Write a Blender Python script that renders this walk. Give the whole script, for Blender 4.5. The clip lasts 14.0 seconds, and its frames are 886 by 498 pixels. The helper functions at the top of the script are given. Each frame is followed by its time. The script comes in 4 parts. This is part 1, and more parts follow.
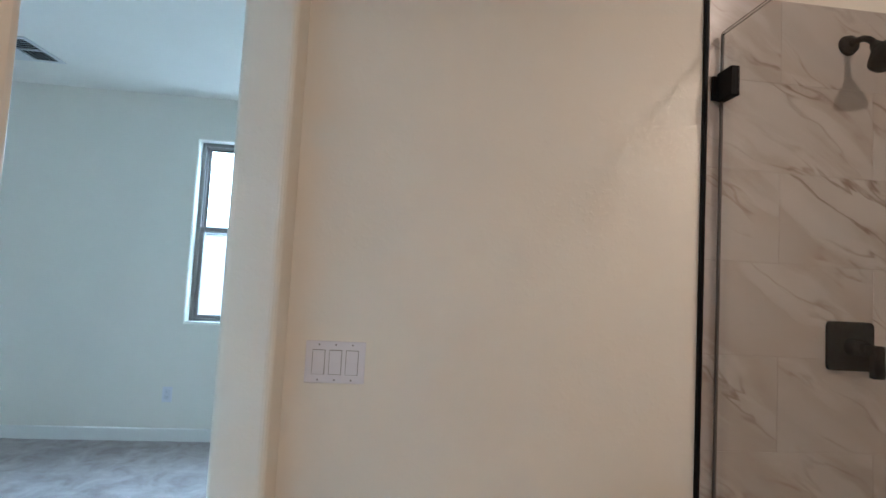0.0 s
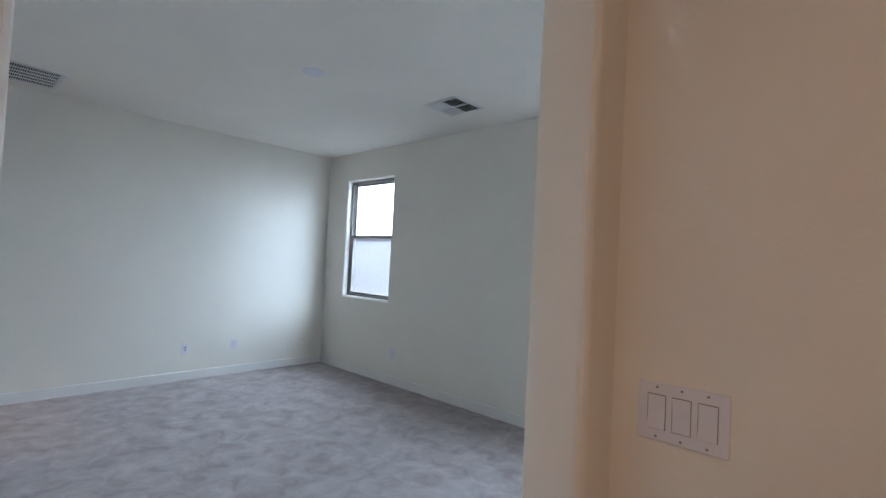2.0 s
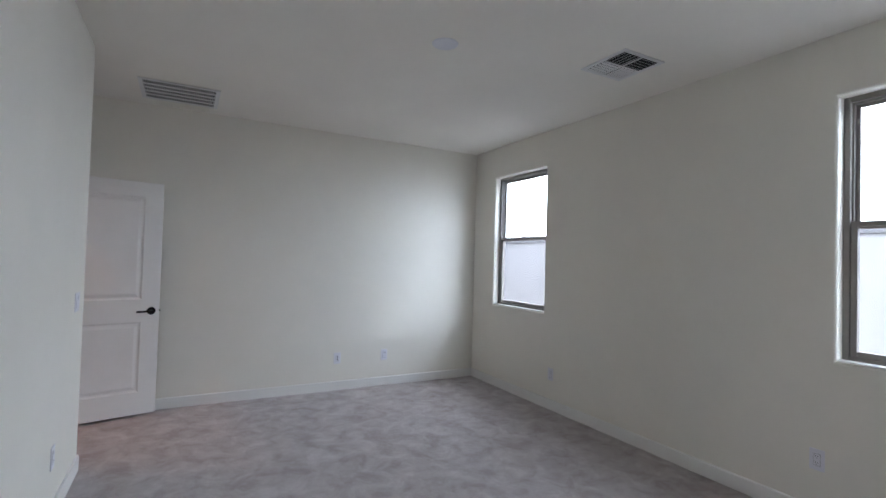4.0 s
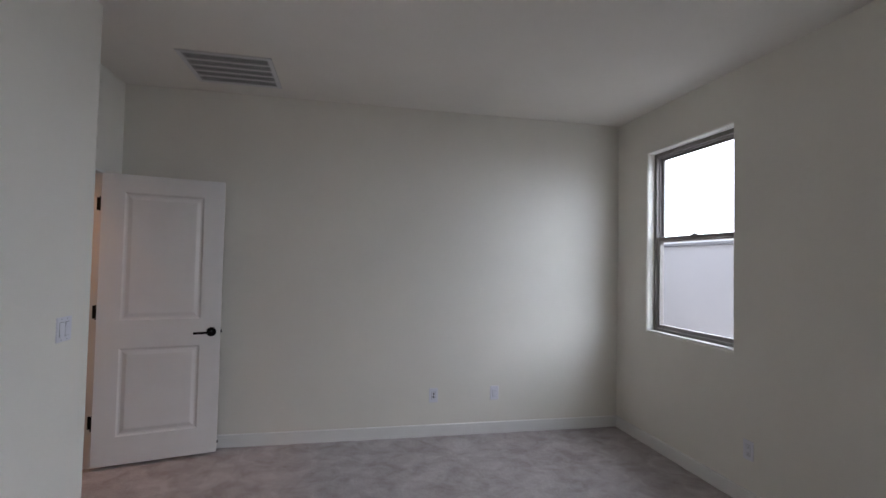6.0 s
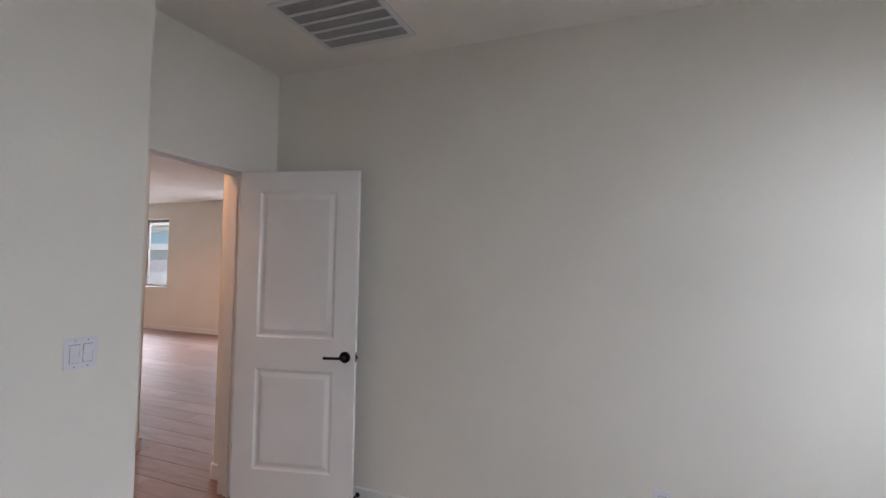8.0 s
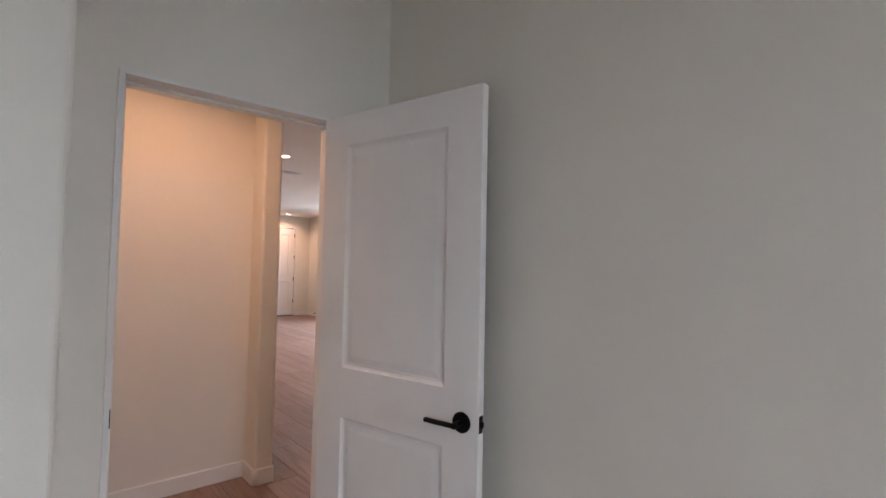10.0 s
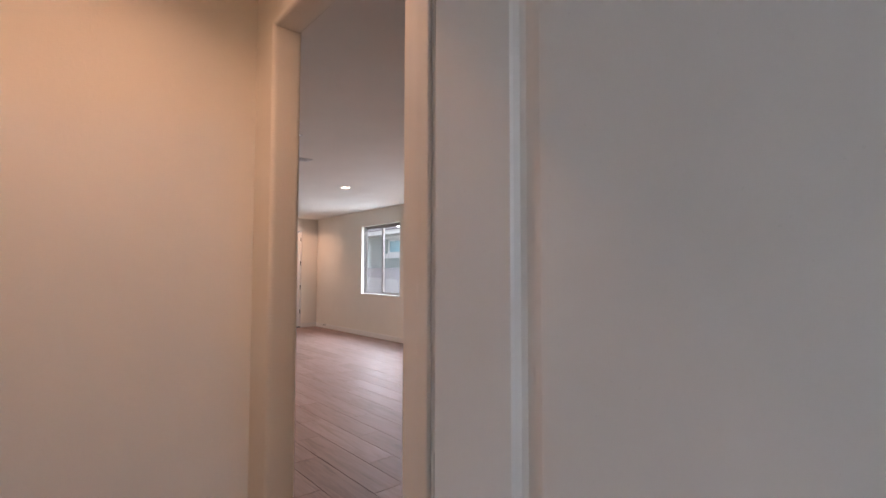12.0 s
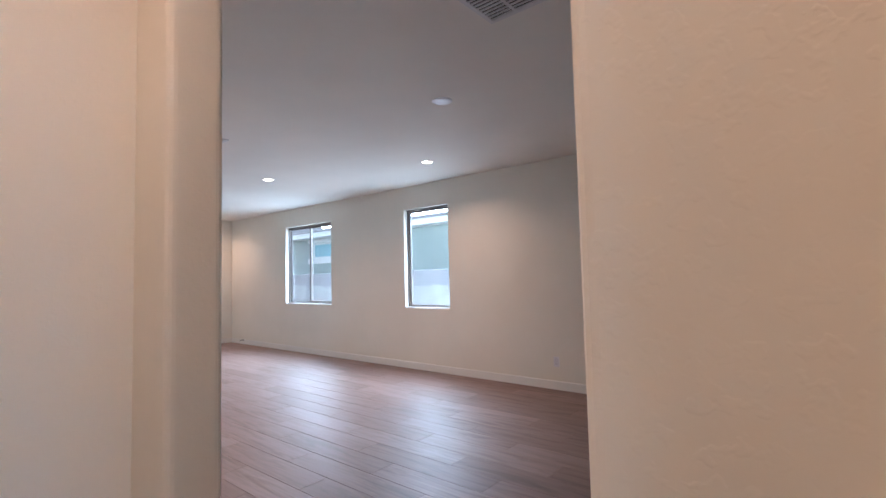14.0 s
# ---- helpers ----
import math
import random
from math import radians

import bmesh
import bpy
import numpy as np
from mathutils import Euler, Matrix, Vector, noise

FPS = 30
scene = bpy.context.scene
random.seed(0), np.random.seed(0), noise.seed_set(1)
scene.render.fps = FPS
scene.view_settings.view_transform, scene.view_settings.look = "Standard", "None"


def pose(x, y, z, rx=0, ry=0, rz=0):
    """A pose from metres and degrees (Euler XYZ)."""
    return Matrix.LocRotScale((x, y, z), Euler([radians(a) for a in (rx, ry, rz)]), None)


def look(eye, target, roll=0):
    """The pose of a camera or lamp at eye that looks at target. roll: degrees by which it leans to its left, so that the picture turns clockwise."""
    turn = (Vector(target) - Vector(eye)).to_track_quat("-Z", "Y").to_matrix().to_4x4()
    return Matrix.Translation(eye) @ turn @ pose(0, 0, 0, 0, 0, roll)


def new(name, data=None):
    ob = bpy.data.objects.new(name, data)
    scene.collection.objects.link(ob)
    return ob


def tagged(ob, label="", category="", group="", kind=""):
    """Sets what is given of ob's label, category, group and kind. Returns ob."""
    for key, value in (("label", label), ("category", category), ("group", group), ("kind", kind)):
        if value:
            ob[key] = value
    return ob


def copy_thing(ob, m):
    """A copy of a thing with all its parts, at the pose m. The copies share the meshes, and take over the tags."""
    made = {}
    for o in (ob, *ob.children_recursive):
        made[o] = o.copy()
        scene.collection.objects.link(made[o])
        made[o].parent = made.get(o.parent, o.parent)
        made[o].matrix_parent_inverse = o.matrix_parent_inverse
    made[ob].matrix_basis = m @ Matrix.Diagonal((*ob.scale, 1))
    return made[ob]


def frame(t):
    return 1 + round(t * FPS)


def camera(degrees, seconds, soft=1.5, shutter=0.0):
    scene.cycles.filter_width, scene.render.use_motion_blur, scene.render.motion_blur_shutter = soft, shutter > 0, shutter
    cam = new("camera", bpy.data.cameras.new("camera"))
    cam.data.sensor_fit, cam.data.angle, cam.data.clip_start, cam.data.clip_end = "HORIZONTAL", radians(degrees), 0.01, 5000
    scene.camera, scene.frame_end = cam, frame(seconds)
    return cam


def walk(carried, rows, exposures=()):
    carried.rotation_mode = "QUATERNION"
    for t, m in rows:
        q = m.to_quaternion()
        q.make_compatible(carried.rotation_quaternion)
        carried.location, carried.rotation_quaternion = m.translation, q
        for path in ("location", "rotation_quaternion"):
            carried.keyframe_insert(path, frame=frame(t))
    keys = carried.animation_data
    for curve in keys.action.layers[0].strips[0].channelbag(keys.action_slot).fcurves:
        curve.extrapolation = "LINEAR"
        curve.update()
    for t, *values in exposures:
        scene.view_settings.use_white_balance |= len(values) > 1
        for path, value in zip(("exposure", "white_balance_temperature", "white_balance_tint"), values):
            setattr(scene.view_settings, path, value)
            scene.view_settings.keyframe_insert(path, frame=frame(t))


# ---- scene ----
cam = camera(86.4, 14.0)
PATH = [
    (0, (0.312, 0.018, 1.412), (0.504, 2.005, 1.53), 3.1),
    (0.2, (0.33, 0.068, 1.411), (0.345, 2.064, 1.522), 3.1),
    (0.5, (0.355, 0.136, 1.411), (0.117, 2.119, 1.514), 3.1),
    (1, (0.377, 0.226, 1.412), (-0.293, 2.108, 1.502), 3.2),
    (1.5, (0.401, 0.3, 1.418), (-0.623, 2.016, 1.492), 3.1),
    (2, (0.434, 0.377, 1.433), (-0.926, 1.842, 1.489), 2.9),
    (2.5, (0.428, 0.463, 1.429), (-1.138, 1.706, 1.479), 2.9),
    (3, (0.326, 0.584, 1.431), (-1.363, 1.653, 1.477), 2.8),
    (3.2, (0.254, 0.634, 1.433), (-1.458, 1.667, 1.478), 2.5),
    (5.3, (-0.788, 1.233, 1.437), (-2.652, 1.954, 1.496), 1.4),
    (5.5, (-0.905, 1.316, 1.438), (-2.799, 1.955, 1.498), 1.4),
    (6, (-1.161, 1.541, 1.461), (-3.119, 1.946, 1.524), 1.2),
    (6.5, (-1.444, 1.763, 1.474), (-3.437, 1.917, 1.545), 1.1),
    (7, (-1.802, 1.988, 1.44), (-3.792, 1.807, 1.53), 1.0),
    (7.5, (-2.165, 2.114, 1.463), (-4.107, 1.642, 1.536), 1.0),
    (8, (-2.564, 2.188, 1.463), (-4.413, 1.43, 1.544), 1.1),
    (8.5, (-2.908, 2.214, 1.468), (-4.641, 1.217, 1.542), 1.0),
    (9, (-3.299, 2.131, 1.457), (-4.879, 0.907, 1.529), 1.2),
    (11.3, (-4.251, 0.921, 1.405), (-5.419, -0.701, 1.492), 0.7),
    (11.6, (-4.283, 0.717, 1.404), (-5.509, -0.860, 1.493), -0.0),
    (12, (-4.323, 0.475, 1.41), (-5.623, -1.042, 1.508), 0.1),
    (12.5, (-4.396, 0.247, 1.418), (-5.767, -1.206, 1.519), -0.4),
    (13, (-4.507, 0.035, 1.4), (-5.942, -1.353, 1.509), -0.7),
    (13.5, (-4.586, -0.167, 1.384), (-6.069, -1.503, 1.503), -0.9),
    (13.6, (-4.598, -0.204, 1.382), (-6.090, -1.531, 1.501), -1.0),
    (14, (-4.638, -0.328, 1.373), (-6.169, -1.609, 1.491), -1.4),
]
EXPOSURES = [
    (0.0, 1.96, 4650, -6),
    (1.0, 1.50, 4950, 0),
    (2.0, 1.27, 5400, 7),
    (3.2, 1.26, 5700, 10),
    (5.3, 0.65, 6150, 15),
    (6.5, 0.58, 6220, 16),
    (7.5, 0.84, 6350, 17),
    (9.0, 1.14, 6400, 16),
    (11.3, 1.00, 6350, 16),
    (12.5, 0.93, 6200, 14),
    (13.2, 1.00, 5950, 11),
    (14.0, 1.24, 5100, 3),
]
walk(cam, [(t, look(eye, target, roll)) for t, eye, target, roll in PATH], EXPOSURES)

# ---- world and sun ----
world = bpy.data.worlds.new("world")
scene.world = world
world.use_nodes = True
wn, wl = world.node_tree.nodes, world.node_tree.links
sky = wn.new("ShaderNodeTexSky")
sky.sky_type = "NISHITA"
sky.sun_disc = False
SUN_ELEV, SUN_AZ = 58.0, 183.0
sky.sun_elevation, sky.sun_rotation = radians(SUN_ELEV), radians(SUN_AZ)
sky.dust_density = 2.5
# thin bright clouds over the clear sky
wco = wn.new("ShaderNodeTexCoord")
wmap = wn.new("ShaderNodeMapping")
wmap.inputs["Scale"].default_value = (1.6, 1.6, 5.0)
wno = wn.new("ShaderNodeTexNoise")
wno.inputs["Scale"].default_value = 2.2
wno.inputs["Detail"].default_value = 5
wra = wn.new("ShaderNodeValToRGB")
wra.color_ramp.elements[0].position, wra.color_ramp.elements[1].position = 0.30, 0.54
wmx = wn.new("ShaderNodeMixRGB")
wmx.inputs[2].default_value = (7.6, 8.1, 8.8, 1)
wl.new(wco.outputs["Generated"], wmap.inputs["Vector"])
wl.new(wmap.outputs["Vector"], wno.inputs["Vector"])
wl.new(wno.outputs["Fac"], wra.inputs["Fac"])
wl.new(wra.outputs["Color"], wmx.inputs["Fac"])
wl.new(sky.outputs["Color"], wmx.inputs[1])
wl.new(wmx.outputs["Color"], wn["Background"].inputs["Color"])
wn["Background"].inputs["Strength"].default_value = 0.10

sun = new("sun", bpy.data.lights.new("sun", "SUN"))
sun.data.energy, sun.data.angle, sun.data.color = 0.7, radians(10.0), (1.0, 0.96, 0.90)
_az, _el = radians(SUN_AZ), radians(SUN_ELEV)
sun.matrix_world = look((0, 0, 30), (-math.sin(_az) * math.cos(_el), -math.cos(_az) * math.cos(_el), 30 - math.sin(_el)))

WARM, BATH_WARM = (1.0, 0.555, 0.345), (1.0, 0.585, 0.375)
H = 2.785          # ceiling height
CAN_W, VEST_W, BATH_W, SHOWER_W = 5.8, 4.6, 4.7, 2.0


def lamp(name, x, y, z, watts, size, colour, spread):
    """A disc lamp under a recessed fitting, facing down."""
    ob = new(name, bpy.data.lights.new(name, "AREA"))
    ob.data.shape, ob.data.size, ob.data.energy, ob.data.color = "DISK", size, watts, colour
    ob.data.spread = radians(spread)
    ob.matrix_world = pose(x, y, z)
    return ob


CANS = [(-8.077, -6.347, CAN_W), (-8.912, -4.124, CAN_W), (-6.22, -4.045, CAN_W), (-9.04, -10.65, CAN_W),
        (-4.45, -0.86, VEST_W), (1.72, 0.55, SHOWER_W), (0.60, -0.70, BATH_W)]
for cx, cy, watts in CANS:
    lamp("can_lamp", cx, cy, H - 0.012, watts, 0.11, BATH_WARM if cx > 0 else WARM, 180 if cx > 0 else 140)


# daylight: added lamp panels for the open sky above the garden walls, and for the walls' own bounce through the living
# room windows
DAY = (0.81, 0.90, 1.0)


def daylight(m, width, height, watts):
    """An added soft rectangular lamp that stands in for daylight."""
    ob = new("daylight_panel", bpy.data.lights.new("daylight_panel", "AREA"))
    ob.data.shape, ob.data.size, ob.data.size_y = "RECTANGLE", width, height
    ob.data.energy, ob.data.color = watts, DAY
    ob.matrix_world = m
    return ob


daylight(look((-2.9, 6.2, 3.12), (-2.9, 4.1, 1.72)), 12.0, 2.8, 570.0)
daylight(look((-11.75, -6.6, 3.45), (-9.95, -6.6, 1.70)), 9.0, 1.9, 540.0)
# two added in the openings to lift the dim living room ceiling
daylight(pose(-9.945, -8.106, 1.42, -90, 0, 90), 1.36, 0.90, 14.0)
daylight(pose(-9.945, -5.057, 1.42, -90, 0, 90), 0.76, 0.90, 8.0)


# ---- materials ----
def nodes_of(name):
    m = bpy.data.materials.new(name)
    m.use_nodes = True
    return m, m.node_tree.nodes, m.node_tree.links, m.node_tree.nodes["Principled BSDF"]


def vec(n, l, scale, obj_random=False):
    """World position, stretched; with an own offset for each object where asked."""
    g = n.new("ShaderNodeNewGeometry")
    mp = n.new("ShaderNodeMapping")
    mp.inputs["Scale"].default_value = scale
    l.new(g.outputs["Position"], mp.inputs["Vector"])
    if obj_random:
        oi = n.new("ShaderNodeObjectInfo")
        mu = n.new("ShaderNodeVectorMath")
        mu.operation = "SCALE"
        mu.inputs[0].default_value = (17.3, 9.1, 23.7)
        l.new(oi.outputs["Random"], mu.inputs["Scale"])
        l.new(mu.outputs["Vector"], mp.inputs["Location"])
    return mp.outputs["Vector"]


def noise_tex(n, l, v, scale, detail=3, rough=0.55, distortion=0.0):
    t = n.new("ShaderNodeTexNoise")
    t.inputs["Scale"].default_value, t.inputs["Detail"].default_value = scale, detail
    t.inputs["Roughness"].default_value, t.inputs["Distortion"].default_value = rough, distortion
    l.new(v, t.inputs["Vector"])
    return t.outputs["Fac"]


def ramp(n, l, fac, stops):
    r = n.new("ShaderNodeValToRGB")
    e = r.color_ramp.elements
    while len(e) < len(stops):
        e.new(0.5)
    for k, (p, c) in zip(e, stops):
        k.position, k.color = p, (*c, 1)
    l.new(fac, r.inputs["Fac"])
    return r.outputs["Color"]


def mul(c, k):
    return tuple(min(1, x * k) for x in c)


def bumped(n, l, bsdf, fac, strength, dist, after=None):
    b = n.new("ShaderNodeBump")
    b.inputs["Strength"].default_value, b.inputs["Distance"].default_value = strength, dist
    l.new(fac, b.inputs["Height"])
    if after:
        l.new(after, b.inputs["Normal"])
    l.new(b.outputs["Normal"], bsdf.inputs["Normal"])
    return b.outputs["Normal"]


def plain(name, colour, rough, metal=0.0, var=0.06, scale=3.0, fine=60.0, bump=0.15, dist=0.0008, spec=0.5):
    """A painted or cast surface: soft blotches, slight gloss change and fine relief."""
    m, n, l, b = nodes_of(name)
    v = vec(n, l, (1, 1, 1))
    c = ramp(n, l, noise_tex(n, l, v, scale, 4), [(0.3, mul(colour, 1 - var)), (0.7, mul(colour, 1 + var))])
    l.new(c, b.inputs["Base Color"])
    f = noise_tex(n, l, v, fine, 3)
    r = n.new("ShaderNodeMapRange")
    r.inputs["To Min"].default_value, r.inputs["To Max"].default_value = rough - 0.06, min(1, rough + 0.06)
    l.new(f, r.inputs["Value"])
    l.new(r.outputs["Result"], b.inputs["Roughness"])
    b.inputs["Metallic"].default_value = metal
    b.inputs["Specular IOR Level"].default_value = spec
    if bump:
        bumped(n, l, b, f, bump, dist)
    return m


def drywall(name, colour, rough, strength):
    """Painted drywall with a hand-trowelled texture: low flat islands and fine roller stipple."""
    m, n, l, b = nodes_of(name)
    v = vec(n, l, (1, 1, 1))
    c = ramp(n, l, noise_tex(n, l, v, 1.3, 4), [(0.3, mul(colour, 0.965)), (0.7, mul(colour, 1.02))])
    l.new(c, b.inputs["Base Color"])
    b.inputs["Roughness"].default_value = rough
    b.inputs["Specular IOR Level"].default_value = 0.3
    isl = ramp(n, l, noise_tex(n, l, v, 58, 2, 0.5, 0.2), [(0.53, (0, 0, 0)), (0.62, (1, 1, 1))])
    first = bumped(n, l, b, isl, strength, 0.0009)
    bumped(n, l, b, noise_tex(n, l, v, 190, 2), strength * 0.5, 0.0005, first)
    return m


WALL = drywall("wall_paint", (0.80, 0.768, 0.688), 0.62, 0.19)
CEIL = drywall("ceiling_paint", (0.85, 0.815, 0.75), 0.75, 0.30)
TRIM = plain("trim_paint", (0.80, 0.785, 0.75), 0.38, var=0.02, bump=0.08)
DOORP = plain("door_paint", (0.79, 0.77, 0.74), 0.30, var=0.025, fine=140, bump=0.12, dist=0.0005)
BLACK = plain("black_metal", (0.004, 0.004, 0.0045), 0.55, var=0.2, fine=220, bump=0.1, dist=0.0003, spec=0.12)
PLASTIC = plain("white_plastic", (0.74, 0.73, 0.77), 0.32, var=0.02, bump=0.03)
SLOT = plain("slot_dark", (0.03, 0.03, 0.03), 0.6, bump=0)
SEAL = plain("seal_grey", (0.085, 0.075, 0.07), 0.45, bump=0)
# grey for the shade in plate gaps, and for the plate screws
GAP = plain("shadow_gap", (0.26, 0.25, 0.24), 0.7, bump=0)
VINYL = plain("window_vinyl", (0.23, 0.208, 0.19), 0.45, var=0.05, fine=90, bump=0.08)
VENTW = plain("vent_enamel", (0.72, 0.71, 0.70), 0.4, var=0.03, bump=0.05)
# near-black: the shade behind vent blades, painted on a flat sheet
VENT_SHADE = plain("vent_shade", (0.022, 0.022, 0.026), 0.7, bump=0)
STUCCO = plain("fence_stucco", (0.36, 0.36, 0.38), 0.9, var=0.08, scale=1.4, fine=45, bump=0.6, dist=0.006)
HOUSE = plain("house_stucco", (0.33, 0.375, 0.36), 0.9, var=0.05, scale=0.9, fine=45, bump=0.5, dist=0.006)
FASCIA = plain("fascia_paint", (0.68, 0.69, 0.68), 0.6, var=0.05)
ROOF = plain("roof_tile_clay", (0.20, 0.19, 0.195), 0.8, var=0.2, scale=6, fine=30, bump=0.4, dist=0.004)
DIRT = plain("ground_gravel", (0.38, 0.33, 0.28), 0.95, var=0.2, scale=2.5, fine=35, bump=0.8, dist=0.02)
BATHF = plain("bath_floor_tile", (0.42, 0.38, 0.34), 0.35, var=0.1, scale=4)
# opaque blue-grey: the sky's reflection is put into the colour
SKYPANE = plain("painted_sky_pane", (0.24, 0.43, 0.50), 0.12, var=0.08, scale=1.5, bump=0)
GROUT = plain("grout", (0.34, 0.30, 0.27), 0.85, var=0.06, fine=150)
WOODSUB = plain("floor_joint", (0.14, 0.095, 0.08), 0.8, var=0.1)


def fence_material():
    """Painted block wall: an old grey band along the top with a ragged lower edge, pale patches and run stains."""
    m, n, l, b = nodes_of("fence_grey")
    v = vec(n, l, (1, 1, 1))
    geo = n.new("ShaderNodeNewGeometry")
    xyz = n.new("ShaderNodeSeparateXYZ")
    l.new(geo.outputs["Position"], xyz.inputs[0])
    edge = n.new("ShaderNodeMath")
    edge.operation = "MULTIPLY_ADD"
    edge.inputs[1].default_value = 0.55
    l.new(noise_tex(n, l, v, 1.9, 3), edge.inputs[0])
    l.new(xyz.outputs["Z"], edge.inputs[2])
    lvl = n.new("ShaderNodeMapRange")
    lvl.inputs["From Min"].default_value, lvl.inputs["From Max"].default_value = 1.49, 1.52
    l.new(edge.outputs[0], lvl.inputs["Value"])
    pale = ramp(n, l, noise_tex(n, l, v, 1.4, 4), [(0.42, (0.235, 0.235, 0.25)), (0.56, (0.275, 0.275, 0.29)), (0.64, (0.345, 0.345, 0.36))])
    grey = ramp(n, l, noise_tex(n, l, v, 2.2, 4), [(0.35, (0.165, 0.165, 0.182)), (0.65, (0.20, 0.20, 0.218))])
    mx = n.new("ShaderNodeMixRGB")
    l.new(lvl.outputs["Result"], mx.inputs[0])
    l.new(pale, mx.inputs[1])
    l.new(grey, mx.inputs[2])
    l.new(mx.outputs[0], b.inputs["Base Color"])
    b.inputs["Roughness"].default_value = 0.9
    bumped(n, l, b, noise_tex(n, l, v, 40, 3), 0.5, 0.006)
    return m


FENCE = fence_material()


def carpet_material():
    m, n, l, b = nodes_of("carpet_pile")
    v = vec(n, l, (1, 1, 1))
    big = ramp(n, l, noise_tex(n, l, v, 5.6, 6, 0.66, 0.6), [(0.36, (0.365, 0.312, 0.296)), (0.47, (0.44, 0.388, 0.372)), (0.54, (0.475, 0.425, 0.41)), (0.66, (0.55, 0.505, 0.49))])
    fibre = ramp(n, l, noise_tex(n, l, v, 260, 2), [(0.3, (0.72, 0.72, 0.72)), (0.7, (1, 1, 1))])
    mx = n.new("ShaderNodeMixRGB")
    mx.blend_type = "MULTIPLY"
    mx.inputs[0].default_value = 0.8
    l.new(big, mx.inputs[1])
    l.new(fibre, mx.inputs[2])
    l.new(mx.outputs[0], b.inputs["Base Color"])
    b.inputs["Roughness"].default_value = 0.95
    b.inputs["Specular IOR Level"].default_value = 0.15
    b.inputs["Sheen Weight"].default_value = 0.15
    b.inputs["Sheen Roughness"].default_value = 0.5
    first = bumped(n, l, b, noise_tex(n, l, v, 28, 4), 0.55, 0.012)
    bumped(n, l, b, noise_tex(n, l, v, 330, 2), 0.7, 0.004, first)
    return m


CARPET = carpet_material()


def plank_material():
    m, n, l, b = nodes_of("floor_plank_wood")
    v = vec(n, l, (9, 0.9, 1), True)
    fine = vec(n, l, (70, 2.5, 1), True)
    oi = n.new("ShaderNodeObjectInfo")
    tone = ramp(n, l, oi.outputs["Random"], [(0.0, (0.225, 0.146, 0.122)), (0.5, (0.27, 0.178, 0.15)), (1.0, (0.32, 0.22, 0.188))])
    grain = ramp(n, l, noise_tex(n, l, v, 1.6, 6, 0.6, 1.2), [(0.32, (0.58, 0.53, 0.50)), (0.52, (0.95, 0.95, 0.95)), (0.72, (1, 1, 1))])
    streak = ramp(n, l, noise_tex(n, l, fine, 1.0, 3), [(0.3, (0.80, 0.78, 0.77)), (0.6, (1, 1, 1))])
    col = tone
    for layer in (grain, streak):
        mx = n.new("ShaderNodeMixRGB")
        mx.blend_type = "MULTIPLY"
        mx.inputs[0].default_value = 0.85
        l.new(col, mx.inputs[1])
        l.new(layer, mx.inputs[2])
        col = mx.outputs[0]
    l.new(col, b.inputs["Base Color"])
    r = n.new("ShaderNodeMapRange")
    r.inputs["To Min"].default_value, r.inputs["To Max"].default_value = 0.43, 0.58
    l.new(noise_tex(n, l, v, 2.0, 3), r.inputs["Value"])
    l.new(r.outputs["Result"], b.inputs["Roughness"])
    bumped(n, l, b, noise_tex(n, l, fine, 1.0, 3), 0.25, 0.001)
    return m


PLANK = plank_material()


